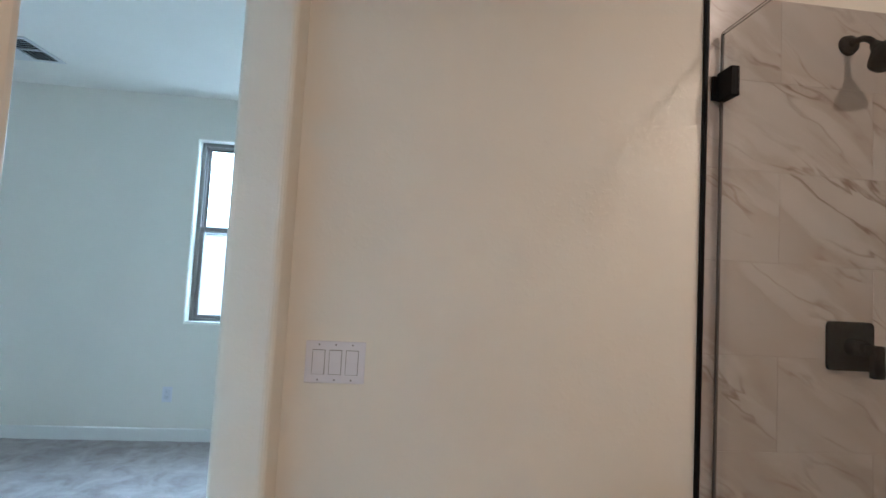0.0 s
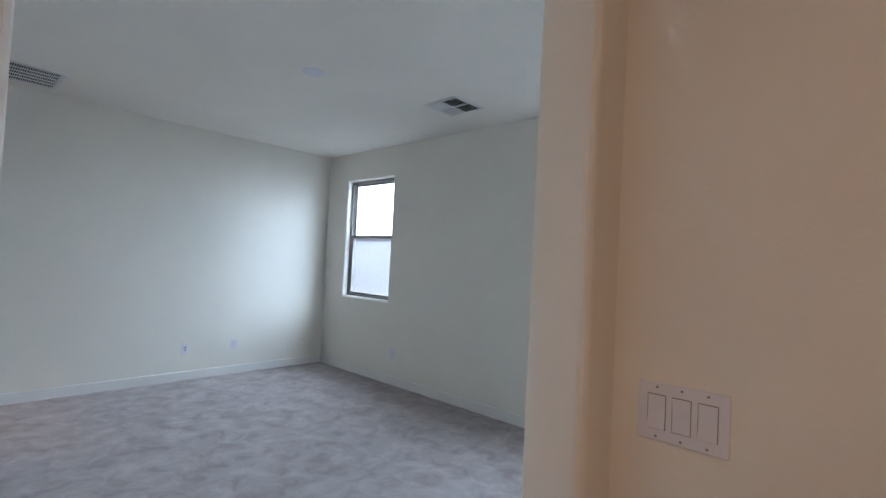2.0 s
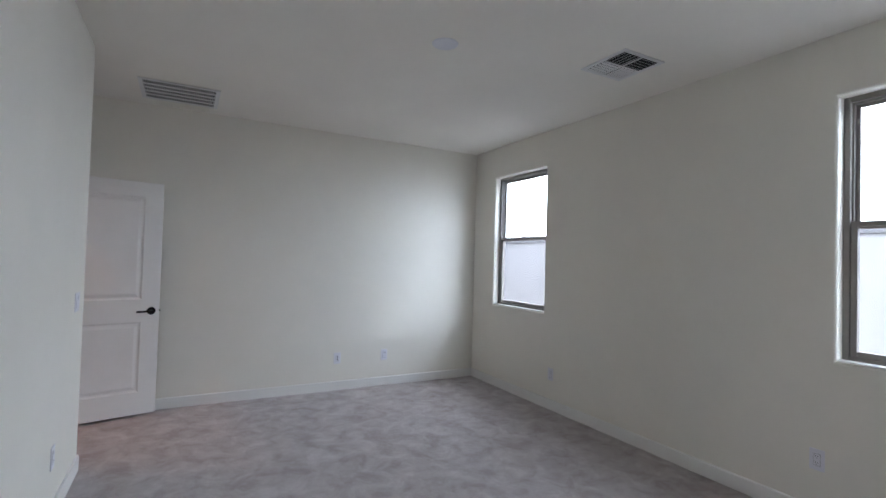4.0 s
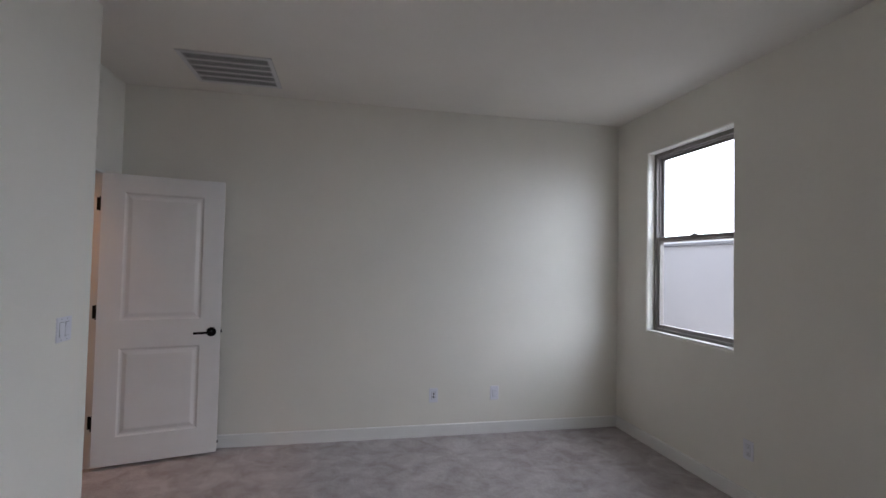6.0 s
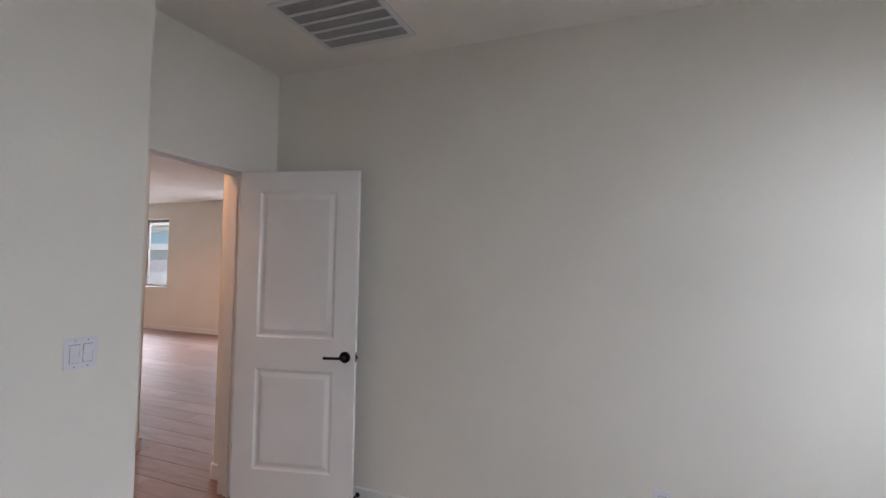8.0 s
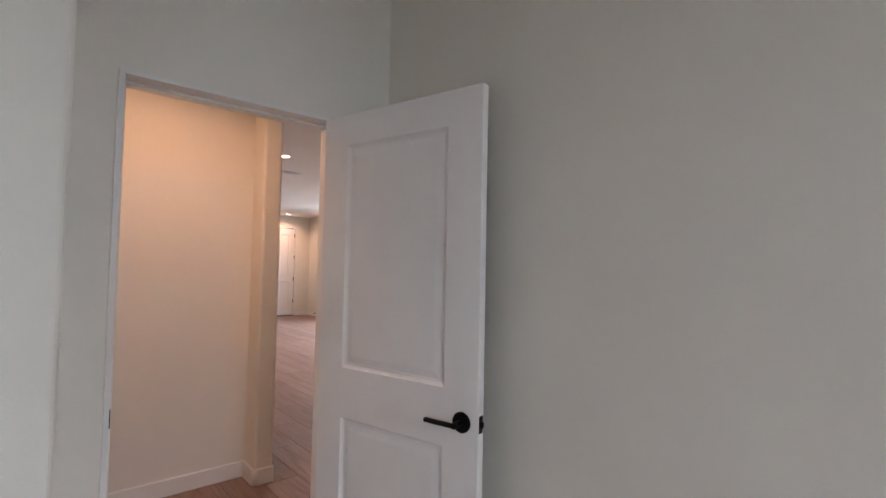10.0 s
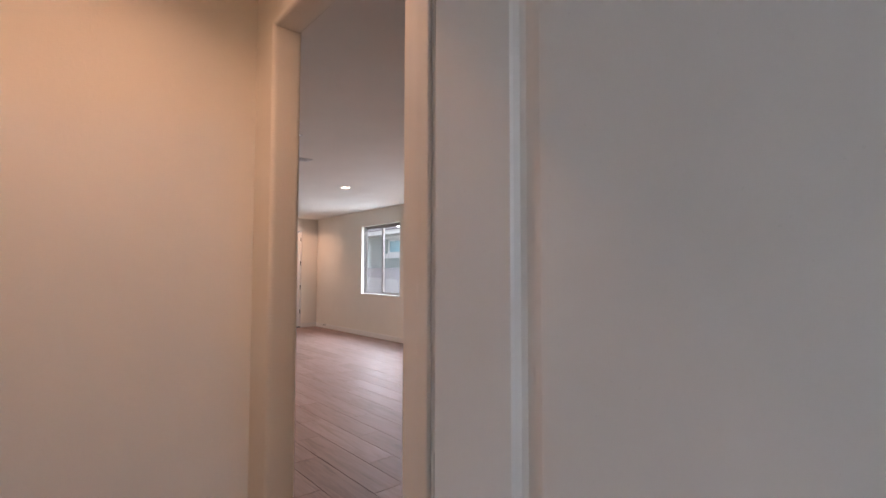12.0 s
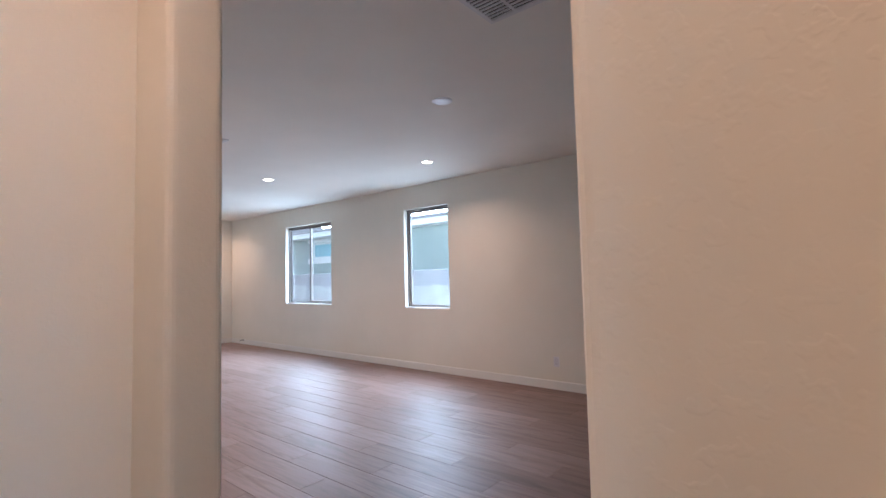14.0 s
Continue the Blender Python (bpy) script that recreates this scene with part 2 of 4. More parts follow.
def marble_material():
    """Cream-grey stone tile with broken, wandering brown veins, cut differently on each piece."""
    m, n, l, b = nodes_of("marble_tile")
    v = vec(n, l, (1, 1, 1), True)
    warp = n.new("ShaderNodeTexNoise")
    warp.inputs["Scale"].default_value, warp.inputs["Detail"].default_value = 2.6, 4
    l.new(v, warp.inputs["Vector"])
    push = n.new("ShaderNodeVectorMath")
    push.operation = "MULTIPLY_ADD"
    push.inputs[1].default_value = (0.16, 0.16, 0.16)
    l.new(warp.outputs["Color"], push.inputs[0])
    l.new(v, push.inputs[2])
    mr = n.new("ShaderNodeMapping")
    mr.inputs["Rotation"].default_value = (0, radians(-34), 0)
    l.new(push.outputs["Vector"], mr.inputs["Vector"])
    mp = n.new("ShaderNodeMapping")
    mp.inputs["Scale"].default_value = (0.55, 0.55, 2.7)
    l.new(mr.outputs["Vector"], mp.inputs["Vector"])
    w = mp.outputs["Vector"]
    cloud = ramp(n, l, noise_tex(n, l, w, 2.6, 7, 0.62), [(0.30, (0.39, 0.355, 0.33)), (0.52, (0.45, 0.42, 0.40)), (0.74, (0.49, 0.465, 0.448))])
    where = ramp(n, l, noise_tex(n, l, w, 1.9, 3), [(0.44, (0, 0, 0)), (0.60, (1, 1, 1))])
    where2 = ramp(n, l, noise_tex(n, l, w, 4.3, 3), [(0.50, (0, 0, 0)), (0.62, (1, 1, 1))])
    broad = ramp(n, l, noise_tex(n, l, w, 1.3, 6, 0.6), [(0.41, (1, 1, 1)), (0.50, (0.87, 0.82, 0.77)), (0.55, (1, 1, 1))])
    thin = ramp(n, l, noise_tex(n, l, w, 1.7, 4, 0.5), [(0.484, (1, 1, 1)), (0.500, (0.52, 0.44, 0.37)), (0.506, (1, 1, 1))])
    fine = ramp(n, l, noise_tex(n, l, w, 3.4, 3, 0.5), [(0.480, (1, 1, 1)), (0.500, (0.72, 0.65, 0.58)), (0.512, (1, 1, 1))])
    col = cloud
    for layer, mask in ((broad, None), (thin, where), (fine, where2)):
        mx = n.new("ShaderNodeMixRGB")
        mx.blend_type = "MULTIPLY"
        mx.inputs[0].default_value = 0.9
        if mask:
            l.new(mask, mx.inputs[0])
        l.new(col, mx.inputs[1])
        l.new(layer, mx.inputs[2])
        col = mx.outputs[0]
    l.new(col, b.inputs["Base Color"])
    b.inputs["Roughness"].default_value = 0.30
    return m


MARBLE = marble_material()


def glass_material(name, tint=(1, 1, 1), ior=1.45):
    m, n, l, b = nodes_of(name)
    b.inputs["Base Color"].default_value = (*tint, 1)
    b.inputs["Transmission Weight"].default_value = 1
    b.inputs["Roughness"].default_value = 0.0
    b.inputs["IOR"].default_value = ior
    return m


GLASS = glass_material("clear_glass")
SHOWERG = glass_material("shower_glass", (0.95, 0.97, 0.96), 1.28)


def glow_material(name, colour, strength):
    m, n, l, b = nodes_of(name)
    b.inputs["Base Color"].default_value = (0.9, 0.9, 0.9, 1)
    b.inputs["Emission Color"].default_value = (*colour, 1)
    b.inputs["Emission Strength"].default_value = strength
    return m


LENS = glow_material("lamp_lens", (1.0, 0.80, 0.58), 6.0)


# ---- mesh helpers ----
def mesh_of(name, bm, material, smooth=False):
    bmesh.ops.recalc_face_normals(bm, faces=bm.faces)
    me = bpy.data.meshes.new(name)
    bm.to_mesh(me)
    bm.free()
    me.materials.append(material)
    if smooth:
        me.polygons.foreach_set("use_smooth", [True] * len(me.polygons))
    return me


def part(name, bm, material, parent=None, label="", smooth=False):
    ob = new(name, mesh_of(name, bm, material, smooth))
    ob.parent = parent
    return tagged(ob, label) if label else ob


def add_box(bm, a, b, bevel=0.0, seg=2):
    lo, hi = [min(p, q) for p, q in zip(a, b)], [max(p, q) for p, q in zip(a, b)]
    got = bmesh.ops.create_cube(bm, size=1)["verts"]
    for v in got:
        v.co = Vector([lo[k] if v.co[k] < 0 else hi[k] for k in range(3)])
    if bevel:
        edges = list({e for v in got for e in v.link_edges})
        bmesh.ops.bevel(bm, geom=edges, offset=bevel, segments=seg, affect="EDGES", profile=0.5)
    return bm


def box(a, b, bevel=0.0, seg=2):
    return add_box(bmesh.new(), a, b, bevel, seg)


def cyl(p, q, r, n=20, r2=None, bm=None):
    """A cylinder or cone from p to q."""
    bm = bm or bmesh.new()
    p, q = Vector(p), Vector(q)
    got = bmesh.ops.create_cone(bm, cap_ends=True, segments=n, radius1=r, radius2=r if r2 is None else r2, depth=(q - p).length)["verts"]
    m = Matrix.Translation((p + q) / 2) @ (q - p).to_track_quat("Z", "Y").to_matrix().to_4x4()
    bmesh.ops.transform(bm, matrix=m, verts=got)
    return bm


def tube(points, r, n=12, bm=None):
    """A round bar along a bent line."""
    bm = bm or bmesh.new()
    pts = [Vector(p) for p in points]
    rings = []
    for k, p in enumerate(pts):
        d = (pts[min(k + 1, len(pts) - 1)] - pts[max(k - 1, 0)]).normalized()
        q = d.to_track_quat("Z", "Y")
        rings.append([bm.verts.new(p + q @ Vector((r * math.cos(2 * math.pi * j / n), r * math.sin(2 * math.pi * j / n), 0))) for j in range(n)])
    for a, b in zip(rings, rings[1:]):
        for j in range(n):
            bm.faces.new((a[j], a[(j + 1) % n], b[(j + 1) % n], b[j]))
    bm.faces.new(rings[0][::-1])
    bm.faces.new(rings[-1])
    return bm


def empty(name, m, label, category, group="", kind=""):
    ob = new(name)
    ob.empty_display_size = 0.1
    ob.matrix_basis = m
    return tagged(ob, label, category, group, kind)


def structure(name, bm, material, label, smooth=False):
    return tagged(part(name, bm, material, None, "", smooth), label, name.split("_")[0], "", "structure")


def wall(name, axis, face, back, u0, u1, holes=(), label="", material=None, z0=-0.1, z1=None, round_at=(), radius=0.018):
    """A wall along "x" or "y" between two faces, with openings (u0, u1, z0, z1) cut through it. Opening edges are rounded;
    round_at names further upright edges (u, across) to round."""
    z1 = H + 0.05 if z1 is None else z1
    us = sorted({u0, u1, *(h[0] for h in holes), *(h[1] for h in holes)})
    zs = sorted({z0, z1, *(h[2] for h in holes), *(h[3] for h in holes)})
    us, zs = [u for u in us if u0 <= u <= u1], [z for z in zs if z0 <= z <= z1]
    bm, made = bmesh.new(), {}

    def vert(u, v, z):
        key = (round(u, 5), round(v, 5), round(z, 5))
        if key not in made:
            made[key] = bm.verts.new((u, v, z) if axis == "x" else (v, u, z))
        return made[key]

    def solid(i, k):
        if not (0 <= i < len(us) - 1 and 0 <= k < len(zs) - 1):
            return False
        u, z = (us[i] + us[i + 1]) / 2, (zs[k] + zs[k + 1]) / 2
        return not any(h[0] < u < h[1] and h[2] < z < h[3] for h in holes)

    for i in range(len(us) - 1):
        for k in range(len(zs) - 1):
            if not solid(i, k):
                continue
            a, b, c, d = us[i], us[i + 1], zs[k], zs[k + 1]
            for v in (face, back):
                bm.faces.new([vert(a, v, c), vert(b, v, c), vert(b, v, d), vert(a, v, d)])
            for gone, quad in ((not solid(i - 1, k), [(a, c), (a, d)]), (not solid(i + 1, k), [(b, c), (b, d)]),
                               (not solid(i, k - 1), [(a, c), (b, c)]), (not solid(i, k + 1), [(a, d), (b, d)])):
                if gone:
                    (p, q), (r, s) = quad
                    bm.faces.new([vert(p, face, q), vert(r, face, s), vert(r, back, s), vert(p, back, q)])
    bmesh.ops.recalc_face_normals(bm, faces=bm.faces)
    pick = []
    for e in bm.edges:
        if len(e.link_faces) != 2 or abs(e.link_faces[0].normal.dot(e.link_faces[1].normal)) > 0.5:
            continue
        mid = (e.verts[0].co + e.verts[1].co) / 2
        u, v = (mid.x, mid.y) if axis == "x" else (mid.y, mid.x)
        upright = abs(e.verts[0].co.z - e.verts[1].co.z) > 1e-4
        along = abs(v - face) < 1e-4 or abs(v - back) < 1e-4
        inner = u0 + 1e-4 < u < u1 - 1e-4 and z0 + 1e-4 < mid.z < z1 - 1e-4 and along
        flagged = upright and any(abs(u - p) < 1e-3 and abs(v - q) < 1e-3 for p, q in round_at)
        if inner or flagged:
            pick.append(e)
    if pick:
        bmesh.ops.bevel(bm, geom=pick, offset=radius, segments=4, affect="EDGES", profile=0.5)
    return structure(name, bm, material or WALL, label)


# ---- the shell ----
N_FACE, W_FACE, S_FACE, D_FACE = 4.03, -5.14, 0.25, -0.134
WIN_A, WIN_B = (-4.704, -3.809, 0.935, 2.425), (-1.355, -0.460, 0.935, 2.425)
L_FACE = -9.88
LW_A, LW_B = (-8.845, -7.367, 0.92, 2.433), (-5.497, -4.618, 0.915, 2.430)

wall("wall_north", "x", N_FACE, N_FACE + 0.15, -5.29, 0.02, [WIN_A, WIN_B], "off-white textured bedroom wall with two windows", radius=0.018)
wall("wall_west", "y", W_FACE, W_FACE - 0.15, D_FACE, N_FACE, (), "off-white textured bedroom wall behind the open door")
wall("wall_south", "x", S_FACE, S_FACE - 0.13, -3.95, -0.12, (), "off-white textured bedroom wall with rounded corner", round_at=[(-3.95, S_FACE)])
wall("wall_recess", "y", -3.95, -3.82, D_FACE, S_FACE - 0.13, (), "short off-white return wall beside the doorway")
wall("wall_doorway", "x", D_FACE, D_FACE - 0.154, -5.29, -3.82, [(-4.893, -4.080, -0.2, 2.063)], "off-white wall pierced by the bedroom doorway", radius=0.004)
wall("wall_partition", "y", 0.02, -0.12, -2.0, N_FACE, [(0.405, 1.245, -0.2, 2.42)], "off-white wall with a rounded cased opening to the bathroom", radius=0.02)
wall("wall_bath_north", "x", 1.378, 1.50, 0.02, 3.0, (), "warm lit off-white bathroom wall with light switches")
wall("wall_bath_east", "y", 3.0, 3.12, -2.12, 1.5, (), "plain bathroom wall")
wall("wall_bath_south", "x", -2.0, -2.12, -0.12, 3.0, (), "plain bathroom wall")
wall("wall_vestibule_west", "y", -5.022, -5.145, -1.73, D_FACE - 0.154, [(-1.405, -0.503, -0.2, 2.42)], "peach lit wall with a rounded opening to the living room", radius=0.02)
wall("wall_vestibule_south", "x", -1.60, -1.73, -5.022, -3.90, (), "peach lit plain vestibule wall")
wall("wall_vestibule_east", "y", -4.03, -3.90, -1.60, D_FACE - 0.154, [(-1.42, -0.60, -0.2, 2.06)], "vestibule wall with a closet doorway", radius=0.012)
wall("wall_closet", "x", -1.60, -1.73, -3.90, -2.9, (), "plain closet wall")
wall("wall_closet_east", "y", -2.9, -2.78, -1.73, D_FACE - 0.154, (), "plain closet wall")
wall("wall_closet_north", "x", D_FACE - 0.154, D_FACE, -3.82, -2.9, (), "plain closet wall")
wall("wall_living_west", "y", L_FACE, L_FACE - 0.15, -11.25, 1.13, [LW_A, LW_B], "off-white living room wall with two windows", radius=0.012)
wall("wall_living_south", "x", -11.10, -11.25, L_FACE, -5.015, [(-9.46, -8.52, -0.2, 2.46)], "off-white living room wall around the front door", radius=0.004)
wall("wall_living_east", "y", -5.145, -5.015, -11.10, -1.73, (), "plain living room wall")
wall("wall_living_north", "x", 1.0, 1.13, L_FACE, -5.29, (), "plain living room wall")
structure("ceiling_bedroom", box((-5.29, D_FACE - 0.154, H), (0.02, N_FACE + 0.15, H + 0.15)), CEIL, "white textured bedroom ceiling")
structure("ceiling_bath", box((0.021, -2.12, H), (3.12, 1.5, H + 0.15)), CEIL, "white textured bathroom ceiling")
structure("ceiling_living", box((-10.03, -11.25, H), (-5.291, 1.13, H + 0.15)), CEIL, "white textured living room ceiling")
structure("ceiling_vestibule", box((-5.29, -11.25, H), (-2.78, D_FACE - 0.155, H + 0.15)), CEIL, "white textured vestibule ceiling")
structure("floor_bath", box((-0.05, -2.0, -0.12), (3.0, 1.4, -0.004)), BATHF, "beige stone bathroom floor")
structure("ground", box((-400, -400, -0.6), (400, 400, -0.16)), DIRT, "tan gravel ground around the house")


def carpet():
    """Cut-pile carpet with a softly uneven surface, one sheet over the bedroom and the door recess."""
    bm = bmesh.new()
    for x0, x1, y0, y1 in ((-5.14, -0.05, 0.25, 4.03), (-5.14, -3.95, -0.19, 0.25)):
        nx, ny = max(1, int((x1 - x0) / 0.028)), max(1, int((y1 - y0) / 0.028))
        grid = []
        for i in range(nx + 1):
            row = []
            for j in range(ny + 1):
                x, y = x0 + (x1 - x0) * i / nx, y0 + (y1 - y0) * j / ny
                p = Vector((x * 7, y * 7, 0.3))
                z = 0.0035 * noise.noise(p) + 0.0025 * noise.noise(p * 3.1)
                row.append(bm.verts.new((x, y, z)))
            grid.append(row)
        for i in range(nx):
            for j in range(ny):
                bm.faces.new((grid[i][j], grid[i + 1][j], grid[i + 1][j + 1], grid[i][j + 1]))
    return structure("floor_carpet", bm, CARPET, "greige mottled cut-pile bedroom carpet", True)


carpet()
structure("floor_base", box((-5.29, -0.2, -0.12), (-0.05, 4.1, -0.012)), WOODSUB, "subfloor under the carpet")
floor_wood = structure("floor_wood", box((-9.9, -11.25, -0.12), (-2.78, -0.2, -0.016)), WOODSUB, "reddish brown wood plank living room floor")
structure("floor_wood_north", box((-9.9, -0.2, -0.12), (-5.29, 1.1, -0.016)), WOODSUB, "floor base under the planks")


def baseboard(x0, y0, x1, y1, nx, ny, h=0.098, t=0.014):
    """A skirting run on a wall face, standing proud along (nx, ny), with an eased top edge."""
    bm = bmesh.new()
    a, b, o = Vector((x0, y0, 0)), Vector((x1, y1, 0)), Vector((nx, ny, 0))
    prof = [(0.0, -0.01), (t, -0.01), (t, h - 0.006), (t - 0.005, h), (0.0, h)]
    ra = [bm.verts.new(a + o * p + Vector((0, 0, z))) for p, z in prof]
    rb = [bm.verts.new(b + o * p + Vector((0, 0, z))) for p, z in prof]
    for k in range(5):
        bm.faces.new((ra[k], ra[(k + 1) % 5], rb[(k + 1) % 5], rb[k]))
    bm.faces.new(ra[::-1])
    bm.faces.new(rb)
    return structure("baseboard", bm, TRIM, "white painted flat baseboard along the wall")


for run in ((W_FACE, D_FACE, W_FACE, N_FACE, 1, 0), (W_FACE, N_FACE, -0.12, N_FACE, 0, -1), (-3.935, S_FACE, -0.12, S_FACE, 0, 1),
            (-3.95, D_FACE, -3.95, S_FACE - 0.015, -1, 0), (-0.12, 1.262, -0.12, N_FACE, -1, 0), (0.02, 1.262, 0.02, 1.378, 1, 0),
            (0.034, 1.378, 1.228, 1.378, 0, -1),
            (-5.022, -1.60, -5.022, -1.423, 1, 0), (-5.008, -1.60, -4.03, -1.60, 0, 1), (-5.145, -1.405, -5.04, -1.405, 0, 1),
            (-5.022, -0.487, -5.022, D_FACE - 0.154, 1, 0), (-5.13, -0.503, -5.04, -0.503, 0, -1),
            (L_FACE, -11.10, L_FACE, 1.0, 1, 0), (L_FACE + 0.014, -11.10, -9.47, -11.10, 0, 1), (-8.51, -11.10, -5.145, -11.10, 0, 1)):
    baseboard(*run)
# small corner blocks where skirting turns a rounded corner
for x, y, in ((-5.022, -1.405), (-5.022, -0.503), (-3.95, S_FACE)):
    bm = bmesh.new()
    sx = -1 if x == -3.95 else 1
    sy = 1 if y in (-1.405, S_FACE) else -1
    cyl((x - sx * 0.018, y - sy * 0.018, -0.01), (x - sx * 0.018, y - sy * 0.018, 0.0975), 0.031, 24, bm=bm)
    structure("baseboard", bm, TRIM, "white painted rounded baseboard corner", True)


# ---- windows ----
def sash(parent, name, u0, u1, z0, z1, v0, v1, w, bevel=0.003):
    """A vinyl sash of four rails with its pane."""
    bm = bmesh.new()
    for a, b in (((u0, v0, z0), (u0 + w, v1, z1)), ((u1 - w, v0, z0), (u1, v1, z1)), ((u0 + w, v0, z0), (u1 - w, v1, z0 + w)), ((u0 + w, v0, z1 - w), (u1 - w, v1, z1))):
        add_box(bm, a, b, bevel)
    ob = part(name, bm, VINYL, parent)
    vm = (v0 + v1) / 2
    pane = part("pane", box((u0 + w - 0.004, vm - 0.002, z0 + w - 0.004), (u1 - w + 0.004, vm + 0.002, z1 - w + 0.004)), GLASS, ob, "clear window glass")
    pane.visible_shadow = False
    return ob


def window(name, m, width, z0, z1, kind, label):
    """A vinyl window in its opening. Local x runs along the wall, y outwards, z up from the floor."""
    w = empty(name, m, label, "window", "", "structure")
    f, a, b = (0.032 if kind == "hung" else 0.024), 0.066, 0.142
    bm = bmesh.new()
    for p, q in (((0, a, z0), (f, b, z1)), ((width - f, a, z0), (width, b, z1)), ((f, a, z0), (width - f, b, z0 + f)), ((f, a, z1 - f), (width - f, b, z1))):
        add_box(bm, p, q, 0.004)
    # inner step of the frame
    g = f + (0.009 if kind == "hung" else 0.006)
    for p, q in (((f, a + 0.022, z0 + f), (g, b - 0.01, z1 - f)), ((width - g, a + 0.022, z0 + f), (width - f, b - 0.01, z1 - f)), ((g, a + 0.022, z1 - g), (width - g, b - 0.01, z1 - f))):
        add_box(bm, p, q, 0.002)
    part("window_frame", bm, VINYL, w)
    part("window_sill", box((0.0, 0.004, z0 - 0.001), (width, a + 0.004, z0 + 0.009), 0.003), TRIM, w, "white painted sill")
    if kind == "hung":
        zm = z0 + (z1 - z0) * 0.512
        sash(w, "upper_sash", g, width - g, zm - 0.02, z1 - g, a + 0.044, b - 0.012, 0.020)
        sash(w, "lower_sash", f + 0.002, width - f - 0.002, z0 + f, zm + 0.022, a + 0.008, a + 0.040, 0.030)
        latch = box((width / 2 - 0.03, a + 0.008, zm + 0.022), (width / 2 + 0.03, a + 0.034, zm + 0.031), 0.003)
        cyl((width / 2, a + 0.02, zm + 0.030), (width / 2, a + 0.02, zm + 0.040), 0.010, 14, bm=latch)
        part("sash_latch", latch, VINYL, w)
    elif kind == "slider":
        mid = width * 0.5
        sash(w, "fixed_sash", g, mid + 0.014, z0 + f, z1 - g, a + 0.044, b - 0.012, 0.024)
        sash(w, "sliding_sash", mid - 0.022, width - f - 0.002, z0 + f, z1 - f, a + 0.008, a + 0.040, 0.042)
    else:
        sash(w, "fixed_sash", g, width - g, z0 + f, z1 - g, a + 0.02, b - 0.02, 0.022)
    return w


win = window("window_1", pose(WIN_A[0], N_FACE, 0), WIN_A[1] - WIN_A[0], WIN_A[2], WIN_A[3], "hung", "taupe vinyl single-hung window in a white reveal")
win2 = copy_thing(win, pose(WIN_B[0], N_FACE, 0))
win2.name = "window_2"
window("window_3", pose(L_FACE, LW_A[0], 0, 0, 0, 90), LW_A[1] - LW_A[0], LW_A[2], LW_A[3], "slider", "taupe vinyl sliding window in a white reveal")
window("window_4", pose(L_FACE, LW_B[0], 0, 0, 0, 90), LW_B[1] - LW_B[0], LW_B[2], LW_B[3], "fixed", "tall taupe vinyl fixed window in a white reveal")


# ---- doors ----
def moulded_panel(u0, u1, z0, z1, v, sign):
    """A raised door panel: a sunk moulding ring and a flat field; v is the slab face and sign points into the slab."""
    bm = bmesh.new()
    rings = []
    for inset, depth in ((0.0, 0.0), (0.004, 0.004), (0.012, 0.0095), (0.022, 0.0105), (0.034, 0.007), (0.046, 0.003), (0.052, 0.0025)):
        y = v + sign * depth
        rings.append([bm.verts.new(c) for c in ((u0 + inset, y, z0 + inset), (u1 - inset, y, z0 + inset), (u1 - inset, y, z1 - inset), (u0 + inset, y, z1 - inset))])
    for a, b in zip(rings, rings[1:]):
        for k in range(4):
            bm.faces.new((a[k], a[(k + 1) % 4], b[(k + 1) % 4], b[k]))
    bm.faces.new(rings[-1])
    return bm


def panel_slab(width, height, panels, t):
    """Door slab whose two faces are left open where the panels sit."""
    us = sorted({0.0, width, *(p[k] for p in panels for k in (0, 1))})
    zs = sorted({0.0, height, *(p[k] for p in panels for k in (2, 3))})
    bm, made = bmesh.new(), {}

    def vert(*c):
        key = tuple(round(x, 5) for x in c)
        if key not in made:
            made[key] = bm.verts.new(c)
        return made[key]

    for a, b in zip(us, us[1:]):
        for c, d in zip(zs, zs[1:]):
            u, z = (a + b) / 2, (c + d) / 2
            if not any(p[0] < u < p[1] and p[2] < z < p[3] for p in panels):
                for v in (0.0, t):
                    bm.faces.new([vert(a, v, c), vert(b, v, c), vert(b, v, d), vert(a, v, d)])
    for c, d in zip(zs, zs[1:]):
        for u in (0.0, width):
            bm.faces.new([vert(u, 0.0, c), vert(u, t, c), vert(u, t, d), vert(u, 0.0, d)])
    for a, b in zip(us, us[1:]):
        for z in (0.0, height):
            bm.faces.new([vert(a, 0.0, z), vert(a, t, z), vert(b, t, z), vert(b, 0.0, z)])
    bmesh.ops.recalc_face_normals(bm, faces=bm.faces)
    rim = [e for e in bm.edges if len(e.link_faces) == 2 and abs(e.link_faces[0].normal.dot(e.link_faces[1].normal)) < 0.5]
    bmesh.ops.bevel(bm, geom=rim, offset=0.0025, segments=2, affect="EDGES", profile=0.5)
    return bm


